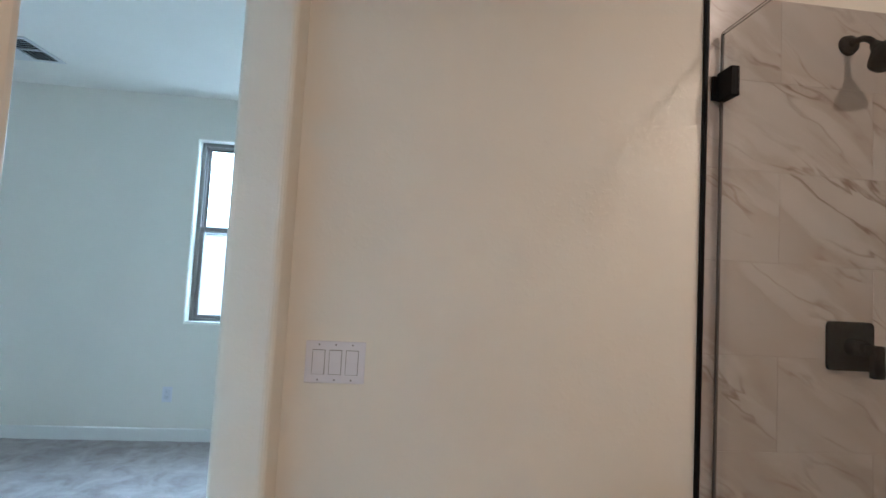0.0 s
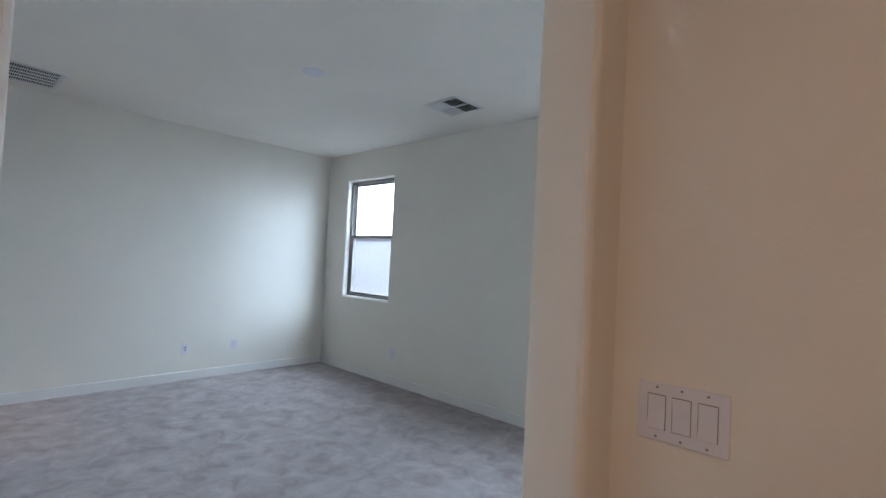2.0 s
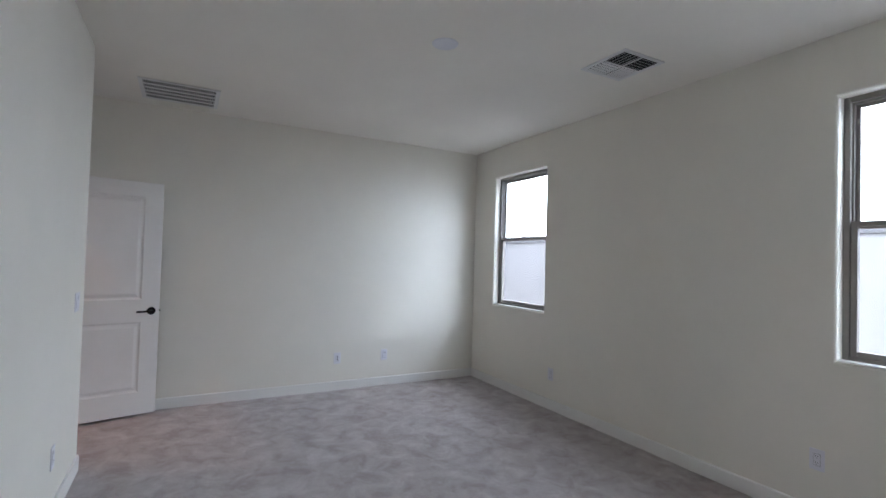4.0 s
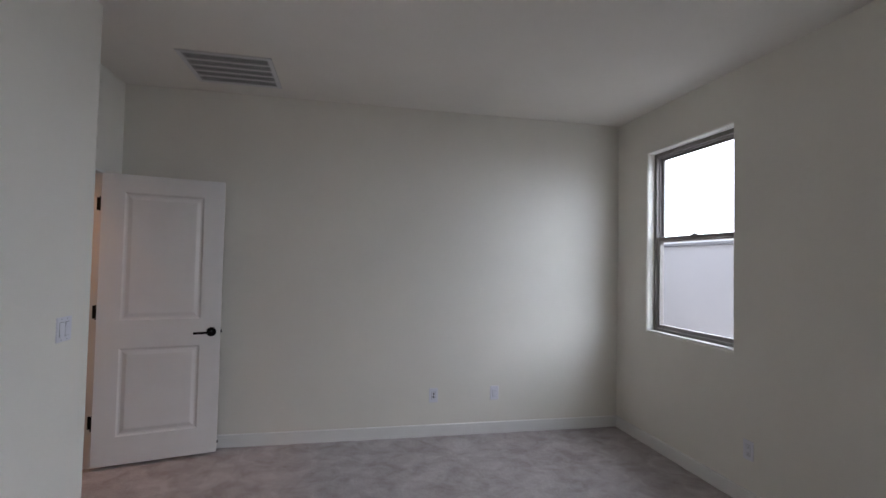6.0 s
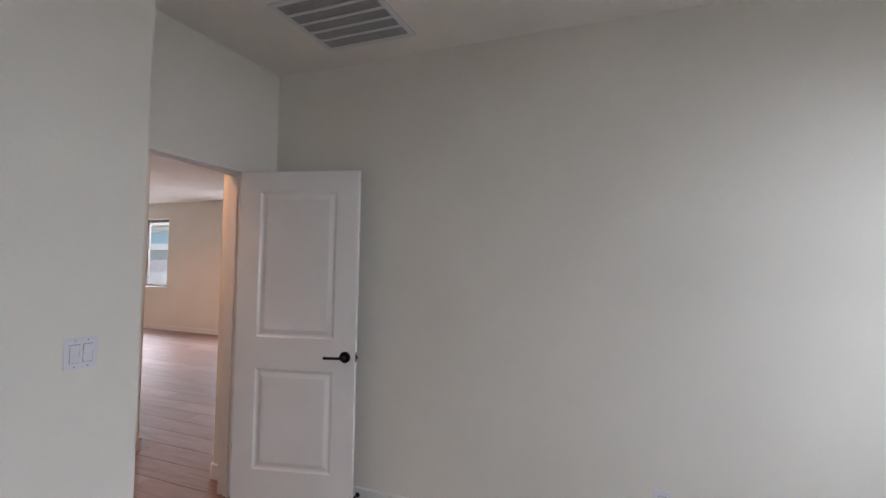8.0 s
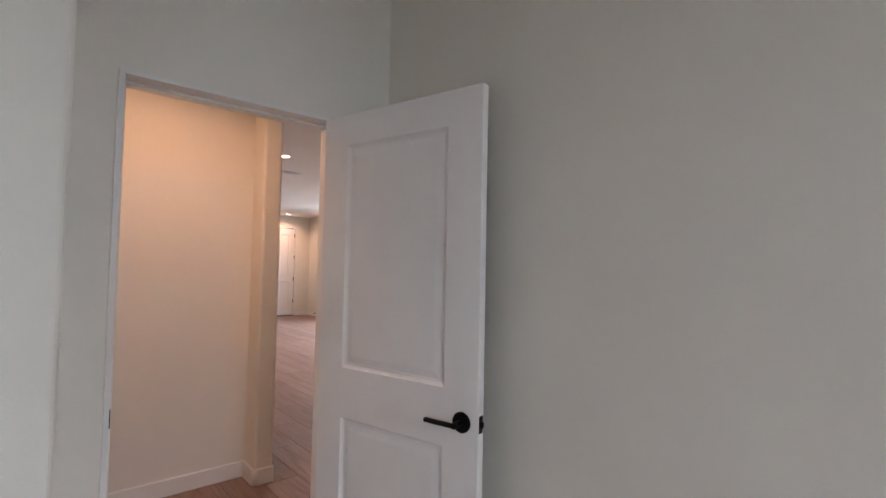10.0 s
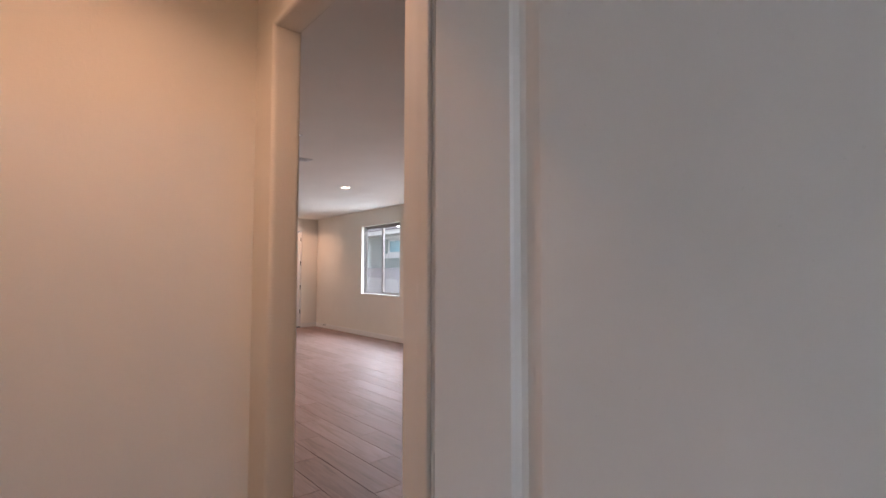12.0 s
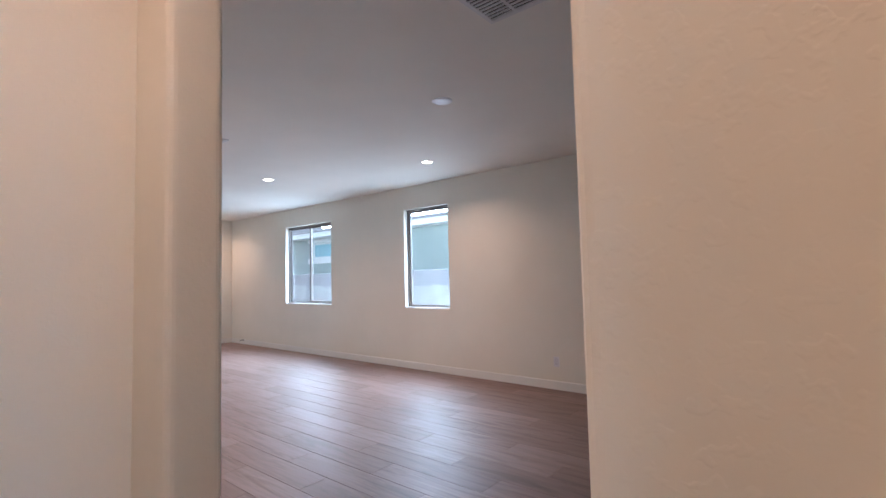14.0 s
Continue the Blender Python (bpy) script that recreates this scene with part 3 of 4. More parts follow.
def lever(parent, u, z, v, sign, way):
    """A round rose and a flat lever that points along way."""
    bm = cyl((u, v, z), (u, v + sign * 0.006, z), 0.034, 32)
    cyl((u, v + sign * 0.006, z), (u, v + sign * 0.010, z), 0.034, 32, 0.029, bm)
    handle = part("door_handle", bm, BLACK, parent, "matte black lever handle")
    neck = cyl((u, v + sign * 0.009, z), (u, v + sign * 0.052, z), 0.0105, 18)
    part("neck", neck, BLACK, handle)
    bar = tube([(u - way * 0.012, v + sign * 0.048, z), (u + way * 0.02, v + sign * 0.050, z), (u + way * 0.075, v + sign * 0.050, z - 0.001), (u + way * 0.118, v + sign * 0.046, z - 0.002)], 0.0085, 12)
    part("lever", bar, BLACK, handle)
    return handle


def bedroom_door():
    d = empty("door_1", pose(-4.811, -0.1165, 0.024, 0, 0, 103.9), "white two-panel interior door standing open at the wall", "door", "", "structure")
    wd, ht, t = 0.775, 2.020, 0.035
    panels = [(0.138, 0.637, 0.193, 0.800), (0.138, 0.637, 0.996, 1.893)]
    part("slab", panel_slab(wd, ht, panels, t), DOORP, d)
    for p in panels:
        part("panel", moulded_panel(*p, 0.0, 1), DOORP, d)
        part("panel", moulded_panel(*p, t, -1), DOORP, d)
    lever(d, 0.713, 0.894, 0.0, -1, -1)
    lever(d, 0.713, 0.894, t, 1, -1)
    plate = box((wd - 0.001, 0.006, 0.866), (wd + 0.0015, t - 0.006, 0.922), 0.0005)
    lp = part("latch_plate", plate, BLACK, d, "black latch plate on the door edge")
    part("latch_bolt", box((wd, 0.012, 0.884), (wd + 0.010, 0.023, 0.904), 0.002), BLACK, lp)
    for z in (0.288, 1.052, 1.808):
        bm = cyl((-0.007, t + 0.010, z - 0.045), (-0.007, t + 0.010, z + 0.045), 0.0090, 14)
        cyl((-0.007, t + 0.010, z - 0.050), (-0.007, t + 0.010, z - 0.045), 0.0098, 14, bm=bm)
        cyl((-0.007, t + 0.010, z + 0.045), (-0.007, t + 0.010, z + 0.050), 0.0098, 14, bm=bm)
        h = part("hinge", bm, BLACK, d, "black butt hinge")
        part("hinge_leaf", box((-0.0018, 0.003, z - 0.045), (0.0006, t - 0.002, z + 0.045), 0.0004), BLACK, h)
    return d


bedroom_door()


def door_frame():
    """Flat jambs and stops lining the bedroom doorway, with hinge plates and a strike plate."""
    y0, y1 = D_FACE + 0.003, D_FACE - 0.157
    f = empty("door_frame", pose(0, 0, 0), "white painted door jamb with stop in the doorway", "door frame", "", "structure")
    part("hinge_jamb", box((-4.8935, y0, -0.012), (-4.875, y1, 2.047), 0.002), TRIM, f)
    part("strike_jamb", box((-4.098, y0, -0.012), (-4.0795, y1, 2.047), 0.002), TRIM, f)
    part("head_jamb", box((-4.8935, y0, 2.0475), (-4.0795, y1, 2.064), 0.002), TRIM, f)
    s0, s1 = -0.200, -0.234
    part("stop", box((-4.8748, s0, -0.012), (-4.864, s1, 2.036), 0.003), TRIM, f)
    part("stop", box((-4.109, s0, -0.012), (-4.0982, s1, 2.036), 0.003), TRIM, f)
    part("stop", box((-4.8748, s0, 2.0363), (-4.0982, s1, 2.0473), 0.003), TRIM, f)
    part("strike_plate", box((-4.0995, y0 + 0.001, 0.89), (-4.0965, D_FACE - 0.032, 0.95), 0.0005), BLACK, f, "black strike plate")
    for z in (0.312, 1.076, 1.832):
        part("hinge_plate", box((-4.8752, D_FACE - 0.001, z - 0.045), (-4.8735, D_FACE - 0.036, z + 0.045), 0.0004), BLACK, f, "black hinge plate")
    return f


door_frame()
stop = tube([(W_FACE + 0.014, 0.60, 0.055), (W_FACE + 0.075, 0.60, 0.055)], 0.006)
ds = tagged(part("door_stop", stop, BLACK), "black rigid door stop screwed to the baseboard", "door stop")
part("rubber_tip", cyl((W_FACE + 0.075, 0.60, 0.055), (W_FACE + 0.092, 0.60, 0.055), 0.010, 16, 0.008), SLOT, ds, "black rubber tip")
part("base_flange", cyl((W_FACE + 0.0142, 0.60, 0.055), (W_FACE + 0.019, 0.60, 0.055), 0.014, 16), BLACK, ds)
# this copy stands in for small dark specks on the living room baseboard
copy_thing(ds, pose(L_FACE - W_FACE, -11.14, 0.03))


def front_door():
    d = empty("door_2", pose(-8.53, -11.145, 0.0, 0, 0, 180), "white panelled front door with black hinges, shut", "door", "", "structure")
    wd, ht, t = 0.914, 2.43, 0.044
    panels = [(0.13, 0.43, 0.18, 0.95), (0.484, 0.784, 0.18, 0.95), (0.13, 0.43, 1.12, 2.28), (0.484, 0.784, 1.12, 2.28)]
    part("slab", panel_slab(wd, ht, panels, t), DOORP, d)
    for p in panels:
        part("panel", moulded_panel(*p, 0.0, 1), DOORP, d)
    for z in (0.40, 1.02, 1.63, 2.24):
        part("hinge", cyl((wd + 0.004, -0.008, z - 0.05), (wd + 0.004, -0.008, z + 0.05), 0.011, 12), BLACK, d, "black butt hinge")
    part("threshold", box((-0.01, -0.06, 0.0), (wd + 0.01, 0.05, 0.016), 0.003), BLACK, d, "dark metal threshold")
    part("door_handle", tube([(0.07, -0.002, 0.95), (0.07, -0.05, 0.95), (0.09, -0.055, 0.95), (0.18, -0.055, 0.95)], 0.010), BLACK, d)
    part("jamb", box((wd + 0.006, -0.045, 0), (wd + 0.028, 0.09, 2.459), 0.002), TRIM, d)
    part("jamb", box((-0.008, -0.045, 0), (-0.002, 0.09, 2.459), 0.001), TRIM, d)
    return d


front_door()


# ---- switches and outlets ----
def switch_plate(m, gangs, label):
    """A screwless-looking decorator plate with rocker switches. Local x along the wall, -y out of it, z up."""
    w, h = 0.073 + 0.046 * (gangs - 1), 0.116
    s = empty("light_switch", m, label, "switch")
    part("plate", box((-w / 2, -0.0055, -h / 2), (w / 2, 0.0, h / 2), 0.0025, 3), PLASTIC, s)
    for g in range(gangs):
        cx = (g - (gangs - 1) / 2) * 0.046
        # grey strip in place of the shadow between rocker and plate
        part("painted_gap", box((cx - 0.0178, -0.0062, -0.0345), (cx + 0.0178, -0.004, 0.0345), 0.001), GAP, s, "grey strip painted as the shadow line round the rocker")
        bm = bmesh.new()
        prof = [(-0.0325, -0.0075 - (0.003 if g % 2 == 0 else 0)), (0.0, -0.0065), (0.0325, -0.0075 - (0.003 if g % 2 else 0))]
        left = [bm.verts.new((cx - 0.0160, y, z)) for z, y in prof] + [bm.verts.new((cx - 0.0160, -0.004, 0.0325)), bm.verts.new((cx - 0.0160, -0.004, -0.0325))]
        right = [bm.verts.new((v.co.x + 0.0320, v.co.y, v.co.z)) for v in left]
        for k in range(5):
            bm.faces.new((left[k], left[(k + 1) % 5], right[(k + 1) % 5], right[k]))
        bm.faces.new(left)
        bm.faces.new(right[::-1])
        part("rocker", bm, PLASTIC, s)
        for z in (-0.0485, 0.0485):
            part("screw", cyl((cx, -0.0053, z), (cx, -0.0062, z), 0.0026, 12), GAP, s)
    return s


switch_plate(pose(0.158, 1.378, 1.158), 3, "white three-gang rocker switch plate on the bathroom wall")
switch_plate(pose(-3.708, S_FACE, 1.117, 0, 0, 180), 2, "white two-gang rocker switch plate beside the doorway")


def outlet(m, label, sockets=True):
    o = empty("wall_outlet", m, label, "outlet", "wall outlets")
    part("plate", box((-0.0375, -0.0055, -0.060), (0.0375, 0.0, 0.060), 0.0025, 3), PLASTIC, o)
    # grey strip painted as the shadow line round the insert
    part("painted_gap", box((-0.0180, -0.0062, -0.0345), (0.0180, -0.004, 0.0345), 0.001), GAP, o)
    part("insert", box((-0.0163, -0.0072, -0.0328), (0.0163, -0.004, 0.0328), 0.0012), PLASTIC, o)
    if sockets:
        # raised dark solids for the socket holes; their shade is the colour
        for z in (-0.018, 0.018):
            for x, hh in ((-0.0062, 0.0042), (0.0062, 0.0035)):
                part("slot", box((x - 0.0012, -0.0076, z - hh + 0.003), (x + 0.0012, -0.006, z + hh + 0.003)), SLOT, o)
            part("ground_hole", cyl((0, -0.006, z - 0.0065), (0, -0.0076, z - 0.0065), 0.0026, 12), SLOT, o)
    else:
        for z in (-0.014, 0.014):
            part("jack", cyl((0, -0.006, z), (0, -0.012, z), 0.0075, 16), BLACK, o, "dark cable jack")
    return o


outlet(pose(W_FACE, 2.307, 0.343, 0, 0, 90), "white wall plate with two dark cable jacks", False)
first = outlet(pose(W_FACE, 2.848, 0.346, 0, 0, 90), "white duplex wall outlet above the baseboard")
copy_thing(first, pose(-3.68, N_FACE, 0.343))
copy_thing(first, pose(-1.44, N_FACE, 0.362))
copy_thing(first, pose(-3.25, S_FACE, 0.343, 0, 0, 180))
copy_thing(first, pose(L_FACE, -2.982, 0.325, 0, 0, 90))


# ---- ceiling fittings ----
def recessed_light(x, y):
    c = empty("recessed_light", pose(x, y, H), "white trimmed recessed ceiling light, switched on", "ceiling light", "recessed ceiling lights")
    bm = bmesh.new()
    n, rings = 40, []
    for r, z in ((0.086, -0.0005), (0.086, -0.004), (0.080, -0.007), (0.068, -0.007), (0.060, -0.0035)):
        rings.append([bm.verts.new((r * math.cos(2 * math.pi * k / n), r * math.sin(2 * math.pi * k / n), z)) for k in range(n)])
    for a, b in zip(rings, rings[1:]):
        for k in range(n):
            bm.faces.new((a[k], a[(k + 1) % n], b[(k + 1) % n], b[k]))
    part("trim_ring", bm, VENTW, c, "", True)
    part("lens", cyl((0, 0, -0.0045), (0, 0, -0.0015), 0.062, 40), LENS, c, "glowing warm lens")
    return c


can = recessed_light(CANS[0][0], CANS[0][1])
for cx, cy, watts in CANS[1:]:
    copy_thing(can, pose(cx, cy, H))


def cover_plate(x, y, label):
    bm = bmesh.new()
    n, rings = 40, []
    for r, z in ((0.082, 0.0), (0.082, -0.003), (0.078, -0.006), (0.040, -0.0075), (0.004, -0.008)):
        rings.append([bm.verts.new((x + r * math.cos(2 * math.pi * k / n), y + r * math.sin(2 * math.pi * k / n), H + z)) for k in range(n)])
    for a, b in zip(rings, rings[1:]):
        for k in range(n):
            bm.faces.new((a[k], a[(k + 1) % n], b[(k + 1) % n], b[k]))
    bm.faces.new(rings[-1])
    ob = tagged(part("ceiling_cover_plate", bm, PLASTIC, None, "", True), label, "cover plate", "ceiling cover plates")
    for a in (0.6, 0.6 + math.pi):
        part("screw", cyl((x + 0.045 * math.cos(a), y + 0.045 * math.sin(a), H - 0.007), (x + 0.045 * math.cos(a), y + 0.045 * math.sin(a), H - 0.009), 0.004, 10), VENTW, ob)


cover_plate(-2.655, 2.198, "round white blank cover plate on the bedroom ceiling")
cover_plate(-7.503, -2.695, "round white blank cover plate on the living room ceiling")


def return_grille(x0, x1, y0, y1):
    """A large return air grille: flat rim, bars along y and fine slanted blades between them over a near-black sheet
    painted as shade.
    """
    g = empty("return_air_grille", pose((x0 + x1) / 2, (y0 + y1) / 2, H), "white stamped return air grille in the bedroom ceiling", "air grille")
    a, b, rim = (x1 - x0) / 2, (y1 - y0) / 2, 0.032
    bm = bmesh.new()
    for p, q in (((-a, -b, -0.009), (a, -b + rim, 0)), ((-a, b - rim, -0.009), (a, b, 0)), ((-a, -b + rim, -0.009), (-a + rim, b - rim, 0)), ((a - rim, -b + rim, -0.009), (a, b - rim, 0))):
        add_box(bm, p, q, 0.003)
    part("rim", bm, VENTW, g)
    part("shade_sheet", box((-a + rim - 0.002, -b + rim - 0.002, -0.0035), (a - rim + 0.002, b - rim + 0.002, -0.0008)), VENT_SHADE, g, "near-black sheet painted as the shade inside the grille")
    inner, bars = 2 * (a - rim), 5
    pitch = inner / bars
    for k in range(1, bars):
        x = -a + rim + k * pitch
        part("bar", box((x - 0.009, -b + rim, -0.0085), (x + 0.009, b - rim, -0.0035), 0.001), VENTW, g)
    n = 38
    for k in range(bars):
        bm = bmesh.new()
        xa, xb = -a + rim + k * pitch + (0.009 if k else 0), -a + rim + (k + 1) * pitch - (0.009 if k < bars - 1 else 0)
        for j in range(n):
            y = -b + rim + (j + 0.5) * 2 * (b - rim) / n
            add_box(bm, (xa, y - 0.0021, -0.0058), (xb, y + 0.0021, -0.0036))
        tagged(part("blade_row", bm, VENTW, g), kind="stuff")
    for sx in (-1, 1):
        for sy in (-1, 1):
            part("screw", cyl((sx * (a - 0.015), sy * (b - 0.1), -0.0088), (sx * (a - 0.015), sy * (b - 0.1), -0.0105), 0.0045, 12), VENTW, g)
    return g


return_grille(-4.925, -4.385, 0.447, 1.032)


def supply_register(m, ax, ay, label):
    """A four-way ceiling register whose quarters have louvres leaning different ways."""
    g = empty("supply_register", m, label, "air register")
    rim = 0.030
    bm = bmesh.new()
    for p, q in (((-ax, -ay, -0.008), (ax, -ay + rim, 0)), ((-ax, ay - rim, -0.008), (ax, ay, 0)), ((-ax, -ay + rim, -0.008), (-ax + rim, ay - rim, 0)), ((ax - rim, -ay + rim, -0.008), (ax, ay - rim, 0))):
        add_box(bm, p, q, 0.003)
    part("rim", bm, VENTW, g)
    # flat sheet under the ceiling; the darkness above is only its colour
    part("shade_sheet", box((-ax + rim - 0.002, -ay + rim - 0.002, -0.003), (ax - rim + 0.002, ay - rim + 0.002, -0.0006)), VENT_SHADE, g, "near-black sheet painted as the shade behind the louvres")
    part("cross_bar", box((-0.006, -ay + rim, -0.010), (0.006, ay - rim, -0.003), 0.001), VENTW, g)
    part("cross_bar", box((-ax + rim, -0.006, -0.0095), (ax - rim, 0.006, -0.0032), 0.001), VENTW, g)
    for qx in (-1, 1):
        for qy in (-1, 1):
            x0, x1 = (0.006, ax - rim) if qx > 0 else (-ax + rim, -0.006)
            y0, y1 = (0.006, ay - rim) if qy > 0 else (-ay + rim, -0.006)
            n = 5
            for k in range(n):
                bm = bmesh.new()
                if qx * qy > 0:
                    x = x0 + (x1 - x0) * (k + 0.5) / n
                    lean = 0.011 * qx
                    c = [(x - 0.0008, y0, -0.004), (x + 0.0008, y0, -0.004), (x + 0.0008 + lean, y0, -0.013), (x - 0.0008 + lean, y0, -0.013)]
                    d = [(p[0], y1, p[2]) for p in c]
                else:
                    y = y0 + (y1 - y0) * (k + 0.5) / n
                    lean = 0.011 * qy
                    c = [(x0, y - 0.0008, -0.004), (x0, y + 0.0008, -0.004), (x0, y + 0.0008 + lean, -0.013), (x0, y - 0.0008 + lean, -0.013)]
                    d = [(x1, p[1], p[2]) for p in c]
                va, vb = [bm.verts.new(p) for p in c], [bm.verts.new(p) for p in d]
                for j in range(4):
                    bm.faces.new((va[j], va[(j + 1) % 4], vb[(j + 1) % 4], vb[j]))
                bm.faces.new(va[::-1])
                bm.faces.new(vb)
                part("louvre", bm, VENTW, g)
    return g


supply_register(pose(-2.30, 3.365, H), 0.19, 0.19, "white four-way supply register in the bedroom ceiling")


def bar_register(x0, x1, y0, y1, label):
    """A two-way bar register with parallel blades along y and a middle bar."""
    g = empty("supply_register", pose((x0 + x1) / 2, (y0 + y1) / 2, H), label, "air register")
    ax, ay, rim = (x1 - x0) / 2, (y1 - y0) / 2, 0.026
    bm = bmesh.new()
    for p, q in (((-ax, -ay, -0.008), (ax, -ay + rim, 0)), ((-ax, ay - rim, -0.008), (ax, ay, 0)), ((-ax, -ay + rim, -0.008), (-ax + rim, ay - rim, 0)), ((ax - rim, -ay + rim, -0.008), (ax, ay - rim, 0))):
        add_box(bm, p, q, 0.003)
    part("rim", bm, VENTW, g)
    # no opening above: a near-black sheet gives the shade between the blades
    part("shade_sheet", box((-ax + rim - 0.002, -ay + rim - 0.002, -0.003), (ax - rim + 0.002, ay - rim + 0.002, -0.0006)), VENT_SHADE, g, "near-black sheet painted as the shade behind the blades")
    part("cross_bar", box((-ax + rim, -0.006, -0.011), (ax - rim, 0.006, -0.003), 0.001), VENTW, g)
    n = max(4, int(2 * (ax - rim) / 0.027))
    for k in range(n):
        x = -ax + rim + (k + 0.5) * 2 * (ax - rim) / n
        part("louvre", box((x - 0.0045, -ay + rim, -0.0115), (x + 0.0045, ay - rim, -0.004)), VENTW, g)
    return g


bar_register(-6.80, -6.36, -1.74, -1.40, "white bar register in the living room ceiling")
bar_register(-6.83, -6.54, -5.06, -4.90, "small white register in the living room ceiling")


# ---- shower ----
tile_wall = tagged(part("shower_tile_wall", box((1.240, 1.3658, -0.005), (2.98, 1.3785, 2.3478)), GROUT), "cream marble tiled shower wall with brown veins", "tiled wall", "", "structure")
trim_edge = tagged(part("tile_edge_trim", box((1.229, 1.3635, -0.005), (1.2395, 1.3778, 2.352), 0.001), BLACK), "slim black metal trim at the tile edge", "trim", "", "structure")


def shower_glass_door():
    d = empty("shower_door", pose(1.276, 1.35, 0), "frameless clear glass shower door on black hinges", "shower door")
    pane = part("glass", box((-0.005, -0.72, 0.012), (0.005, 0.0, 2.205), 0.0012), SHOWERG, d, "clear tempered glass")
    pane.visible_shadow = False
    part("polished_edge", box((-0.005, -0.72, 2.2055), (0.005, 0.0, 2.214), 0.0012), SHOWERG, d, "polished top edge of the glass")
    part("seal", box((-0.0058, -0.006, 0.012), (0.0058, 0.0025, 2.204), 0.001), SEAL, d, "grey plastic edge seal")
    for z in (0.32, 2.038):
        h = part("hinge", box((-0.016, -0.062, z - 0.045), (0.016, 0.004, z + 0.045), 0.003), BLACK, d, "black square glass hinge")
        part("wall_plate", box((-0.028, 0.004, z - 0.038), (0.016, 0.0135, z + 0.038), 0.002), BLACK, h)
    return d


shower_glass_door()


def shower_head():
    s = empty("shower_fixture", pose(1.718, 1.364, 2.224), "matte black shower arm and round shower head", "shower head")
    part("flange", cyl((0, 0, 0), (0, -0.014, 0), 0.033, 28, 0.028), BLACK, s, "", True)
    part("arm", tube([(0, -0.01, 0), (0, -0.03, 0.002), (0, -0.05, -0.001), (0.001, -0.066, -0.010), (0.002, -0.078, -0.024), (0.003, -0.085, -0.038)], 0.0095, 14), BLACK, s, "", True)
    bm = cyl((0.003, -0.084, -0.036), (0.005, -0.094, -0.052), 0.014, 20, 0.020)
    cyl((0.005, -0.094, -0.052), (0.010, -0.116, -0.080), 0.022, 32, 0.055, bm)
    cyl((0.010, -0.116, -0.080), (0.012, -0.125, -0.090), 0.055, 32, 0.053, bm)
    part("spray_head", bm, BLACK, s, "", True)
    return s


shower_head()


def shower_valve():
    s = empty("shower_valve", pose(1.725, 1.364, 1.266), "square matte black shower valve with lever handle", "shower valve")
    bm = box((-0.079, -0.008, -0.075), (0.079, 0.0, 0.075))
    bmesh.ops.bevel(bm, geom=[e for e in bm.edges if abs(e.verts[0].co.y - e.verts[1].co.y) > 0.001], offset=0.016, segments=5, affect="EDGES", profile=0.5)
    part("plate", bm, BLACK, s)
    part("hub", cyl((0, -0.008, 0), (0, -0.052, 0), 0.026, 28, 0.024), BLACK, s, "", True)
    part("handle", add_box(box((-0.018, -0.066, -0.018), (0.020, -0.050, 0.014), 0.004), (0.012, -0.070, -0.088), (0.050, -0.050, 0.010), 0.005), BLACK, s)
    return s


shower_valve()


# ---- outside ----
fence_n = tagged(part("garden_wall", box((-24, 6.75, -0.3), (14, 6.95, 1.82), 0.01), STUCCO), "white stuccoed garden wall with weather stains", "garden wall")
part("coping", box((-24, 6.73, 1.821), (14, 6.97, 1.868), 0.008), FENCE, fence_n, "grey coping course")
fence_w = tagged(part("garden_wall", box((-12.35, -30, -0.3), (-12.15, 6.7, 1.535), 0.01), FENCE), "stained grey block garden wall beside the house", "garden wall")


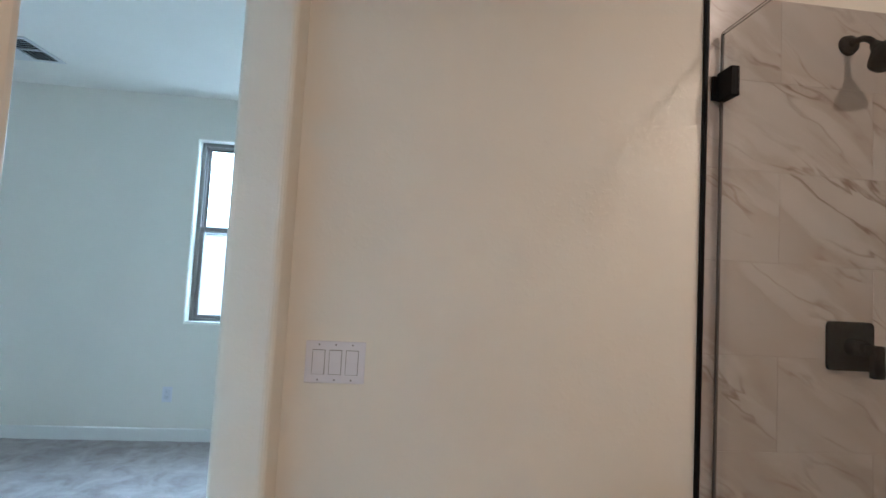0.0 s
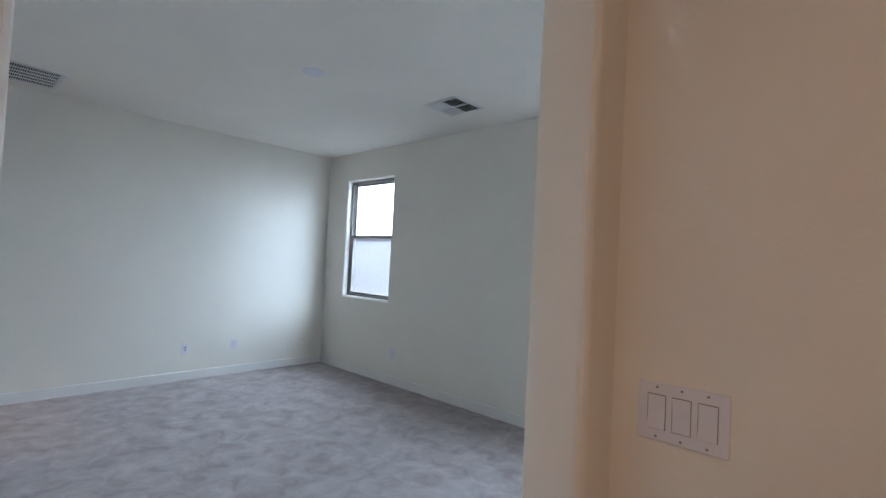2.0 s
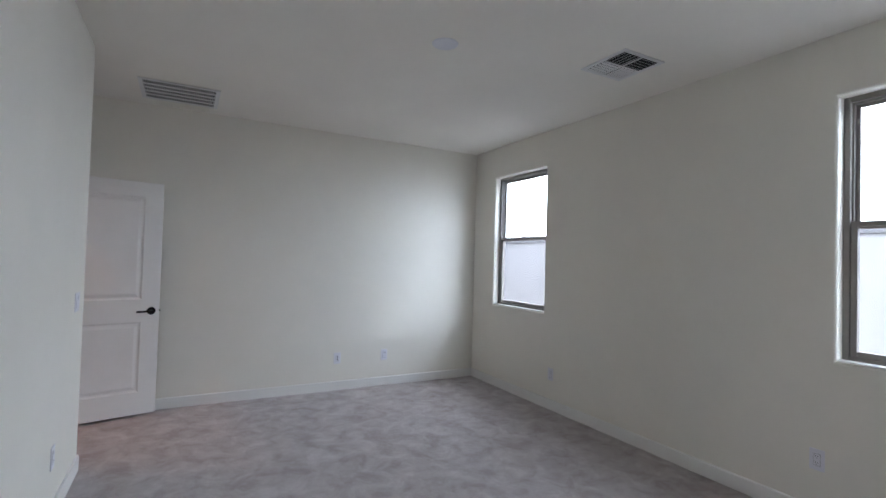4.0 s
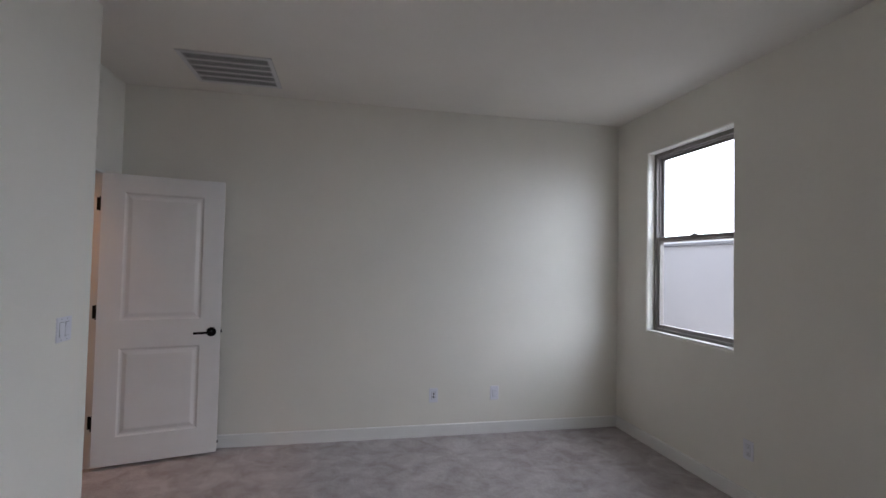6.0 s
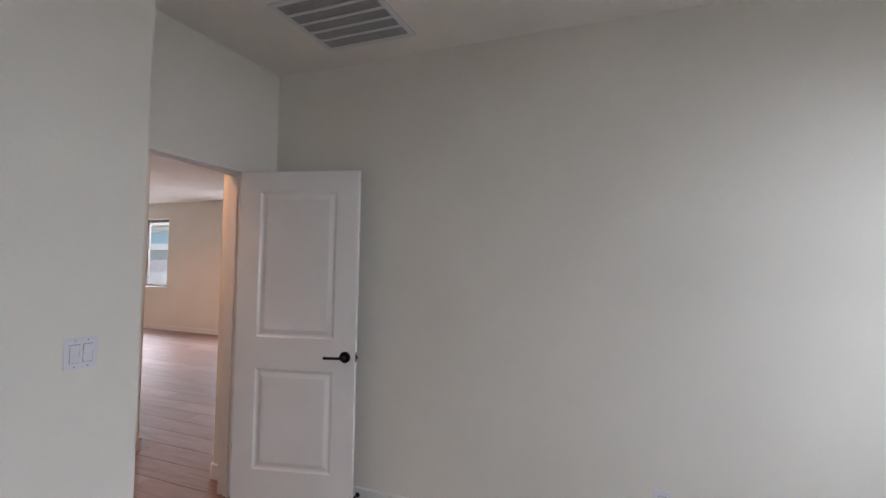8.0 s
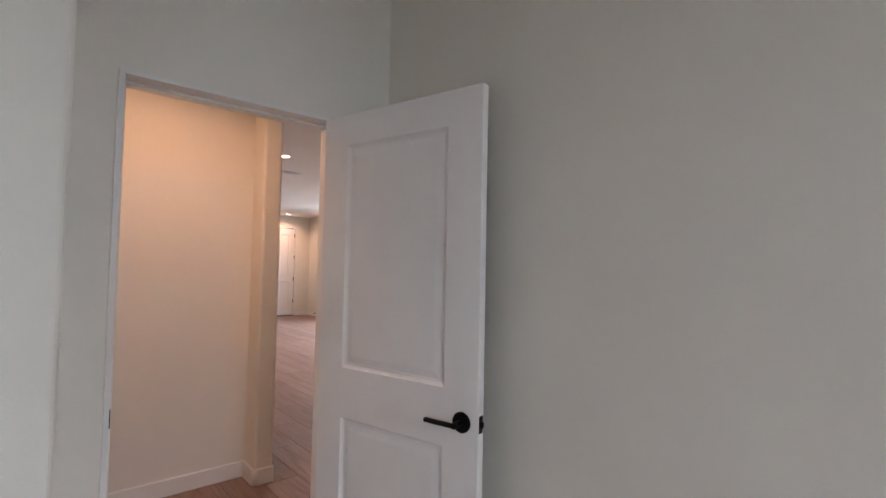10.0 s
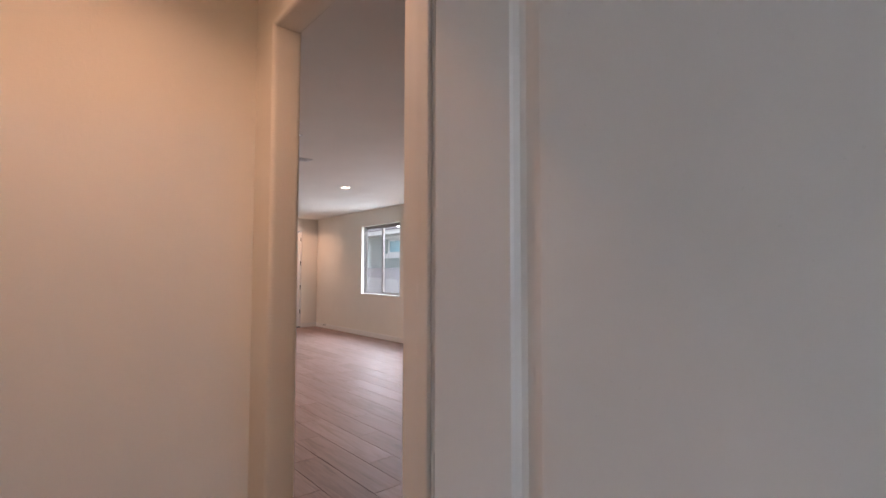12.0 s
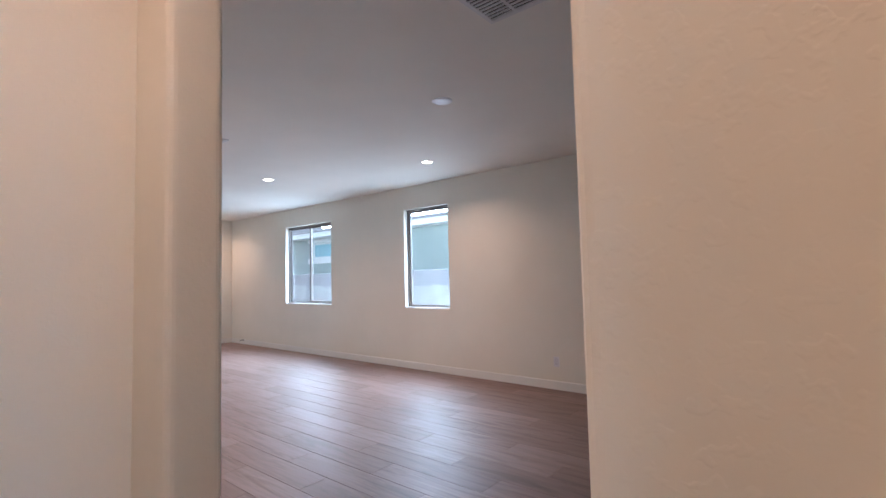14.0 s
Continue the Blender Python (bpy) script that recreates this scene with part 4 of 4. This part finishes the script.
def neighbour_house():
    x, y0, y1 = -13.5, -26.0, 3.0
    h = empty("house", pose(x, y0, -0.16), "pale stucco neighbouring house with a tiled roof", "house")
    # wall with two openings
    L = y1 - y0
    opening = (12.75, 14.0, 2.20, 2.70)
    bm = bmesh.new()
    us, zs = [0, opening[0], opening[1], L], [0, opening[2], opening[3], 2.82]
    for i in range(3):
        for k in range(3):
            if i == 1 and k == 1:
                continue
            add_box(bm, (-0.2, us[i], zs[k]), (0.0, us[i + 1], zs[k + 1]))
    bmesh.ops.remove_doubles(bm, verts=bm.verts, dist=1e-5)
    part("wall", bm, HOUSE, h, "pale grey-green stucco wall")
    part("soffit", box((-0.2, -0.4, 2.820), (0.42, L + 0.4, 2.835)), FASCIA, h)
    part("fascia", box((0.42, -0.4, 2.815), (0.46, L + 0.4, 2.952), 0.004), FASCIA, h, "white fascia board")
    w = part("window", box((-0.12, opening[0] + 0.06, opening[2] + 0.06), (-0.10, opening[1] - 0.06, opening[3] - 0.06)), SKYPANE, h, "high narrow window with the reflected sky painted on")
    bm = bmesh.new()
    o = opening
    for p, q in (((-0.14, o[0], o[2]), (-0.06, o[0] + 0.07, o[3])), ((-0.14, o[1] - 0.07, o[2]), (-0.06, o[1], o[3])), ((-0.14, o[0] + 0.07, o[2]), (-0.06, o[1] - 0.07, o[2] + 0.06)), ((-0.14, o[0] + 0.07, o[3] - 0.06), (-0.06, o[1] - 0.07, o[3]))):
        add_box(bm, p, q, 0.004)
    part("frame", bm, FASCIA, w)
    part("window_trim", box((-0.001, o[0] - 0.12, o[2] - 0.16), (0.035, o[1] + 0.12, o[2] - 0.002), 0.004), FASCIA, h, "white sill band")
    part("window_trim", box((-0.001, o[0] - 0.12, o[3] + 0.002), (0.035, o[1] + 0.12, o[3] + 0.10), 0.004), FASCIA, h)
    bm = bmesh.new()
    slope = math.radians(18)
    for k in range(14):
        d0, d1 = k * 0.33, k * 0.33 + 0.40
        xa, za = 0.50 - d0 * math.cos(slope), 2.957 + d0 * math.sin(slope) + 0.030
        xb, zb = 0.50 - d1 * math.cos(slope), 2.957 + d1 * math.sin(slope) + 0.012
        vs = [bm.verts.new(c) for c in ((xa, -0.5, za), (xa, L + 0.5, za), (xb, L + 0.5, zb), (xb, -0.5, zb), (xa, -0.5, za - 0.035), (xa, L + 0.5, za - 0.035))]
        bm.faces.new(vs[:4])
        bm.faces.new((vs[0], vs[4], vs[5], vs[1]))
    part("roof", bm, ROOF, h, "grey flat concrete tile roof")
    return h


neighbour_house()


# ---- pieces: shower tiles and floor planks ----
def shared(name, bm, material):
    return mesh_of(name, bm, material)


def piece(name, mesh, m, parent):
    ob = new(name, mesh)
    ob.parent = parent
    ob.matrix_basis = m
    return ob


TH, TW, TG = 0.2845, 0.588, 0.0016
tile_full = shared("tile", box((0, -0.0115, 0), (TW - TG, 0.0, TH - TG), 0.0008, 1), MARBLE)
z_first = 1.509 - 5 * TH
for row in range(9):
    z = z_first + row * TH
    off = (0.247 if row % 2 else -0.02)
    x = 1.2415 + off - TW
    while x < 2.97:
        a, b = max(x, 1.2415), min(x + TW - TG, 2.975)
        top = min(z + TH - TG, 2.349)
        low = max(z, 0.0)
        if b - a > 0.02 and top - low > 0.01:
            if b - a > TW - TG - 1e-4 and top - low > TH - TG - 1e-4:
                piece("tile", tile_full, pose(a, 1.3763, low), tile_wall)
            else:
                piece("tile", shared("tile_cut", box((0, -0.0115, 0), (b - a, 0.0, top - low), 0.0008, 1), MARBLE), pose(a, 1.3763, low), tile_wall)
        x += TW

PW, PL, PG = 0.228, 1.215, 0.0022
plank_full = shared("plank", box((0, 0, -0.012), (PW - PG, PL - PG, 0.0), 0.0012, 1), PLANK)
count = 0
x, col = -9.872, 0
while x < -5.0:
    y = -11.09 - (0.0, 0.78, 0.36, 1.05, 0.55)[col % 5]
    while y < 0.98:
        ylim = 0.98 if x + PW < -5.29 else (-0.205)
        a, b = max(y, -11.09), min(y + PL - PG, ylim)
        if b - a > 0.03:
            if b - a > PL - PG - 1e-4:
                piece("plank", plank_full, pose(x, a, -0.003), floor_wood)
            else:
                piece("plank", shared("plank_cut", box((0, 0, -0.012), (PW - PG, b - a, 0.0), 0.0012, 1), PLANK), pose(x, a, -0.003), floor_wood)
            count += 1
        y += PL
    x += PW
    col += 1
while x < -2.95:
    y = -1.72 - (0.0, 0.78, 0.36, 1.05, 0.55)[col % 5]
    while y < -0.21:
        a, b = max(y, -1.59), min(y + PL - PG, -0.205)
        if b - a > 0.03:
            piece("plank", shared("plank_cut", box((0, 0, -0.012), (PW - PG, b - a, 0.0), 0.0012, 1), PLANK), pose(x, a, -0.003), floor_wood)
        y += PL
    x += PW
    col += 1
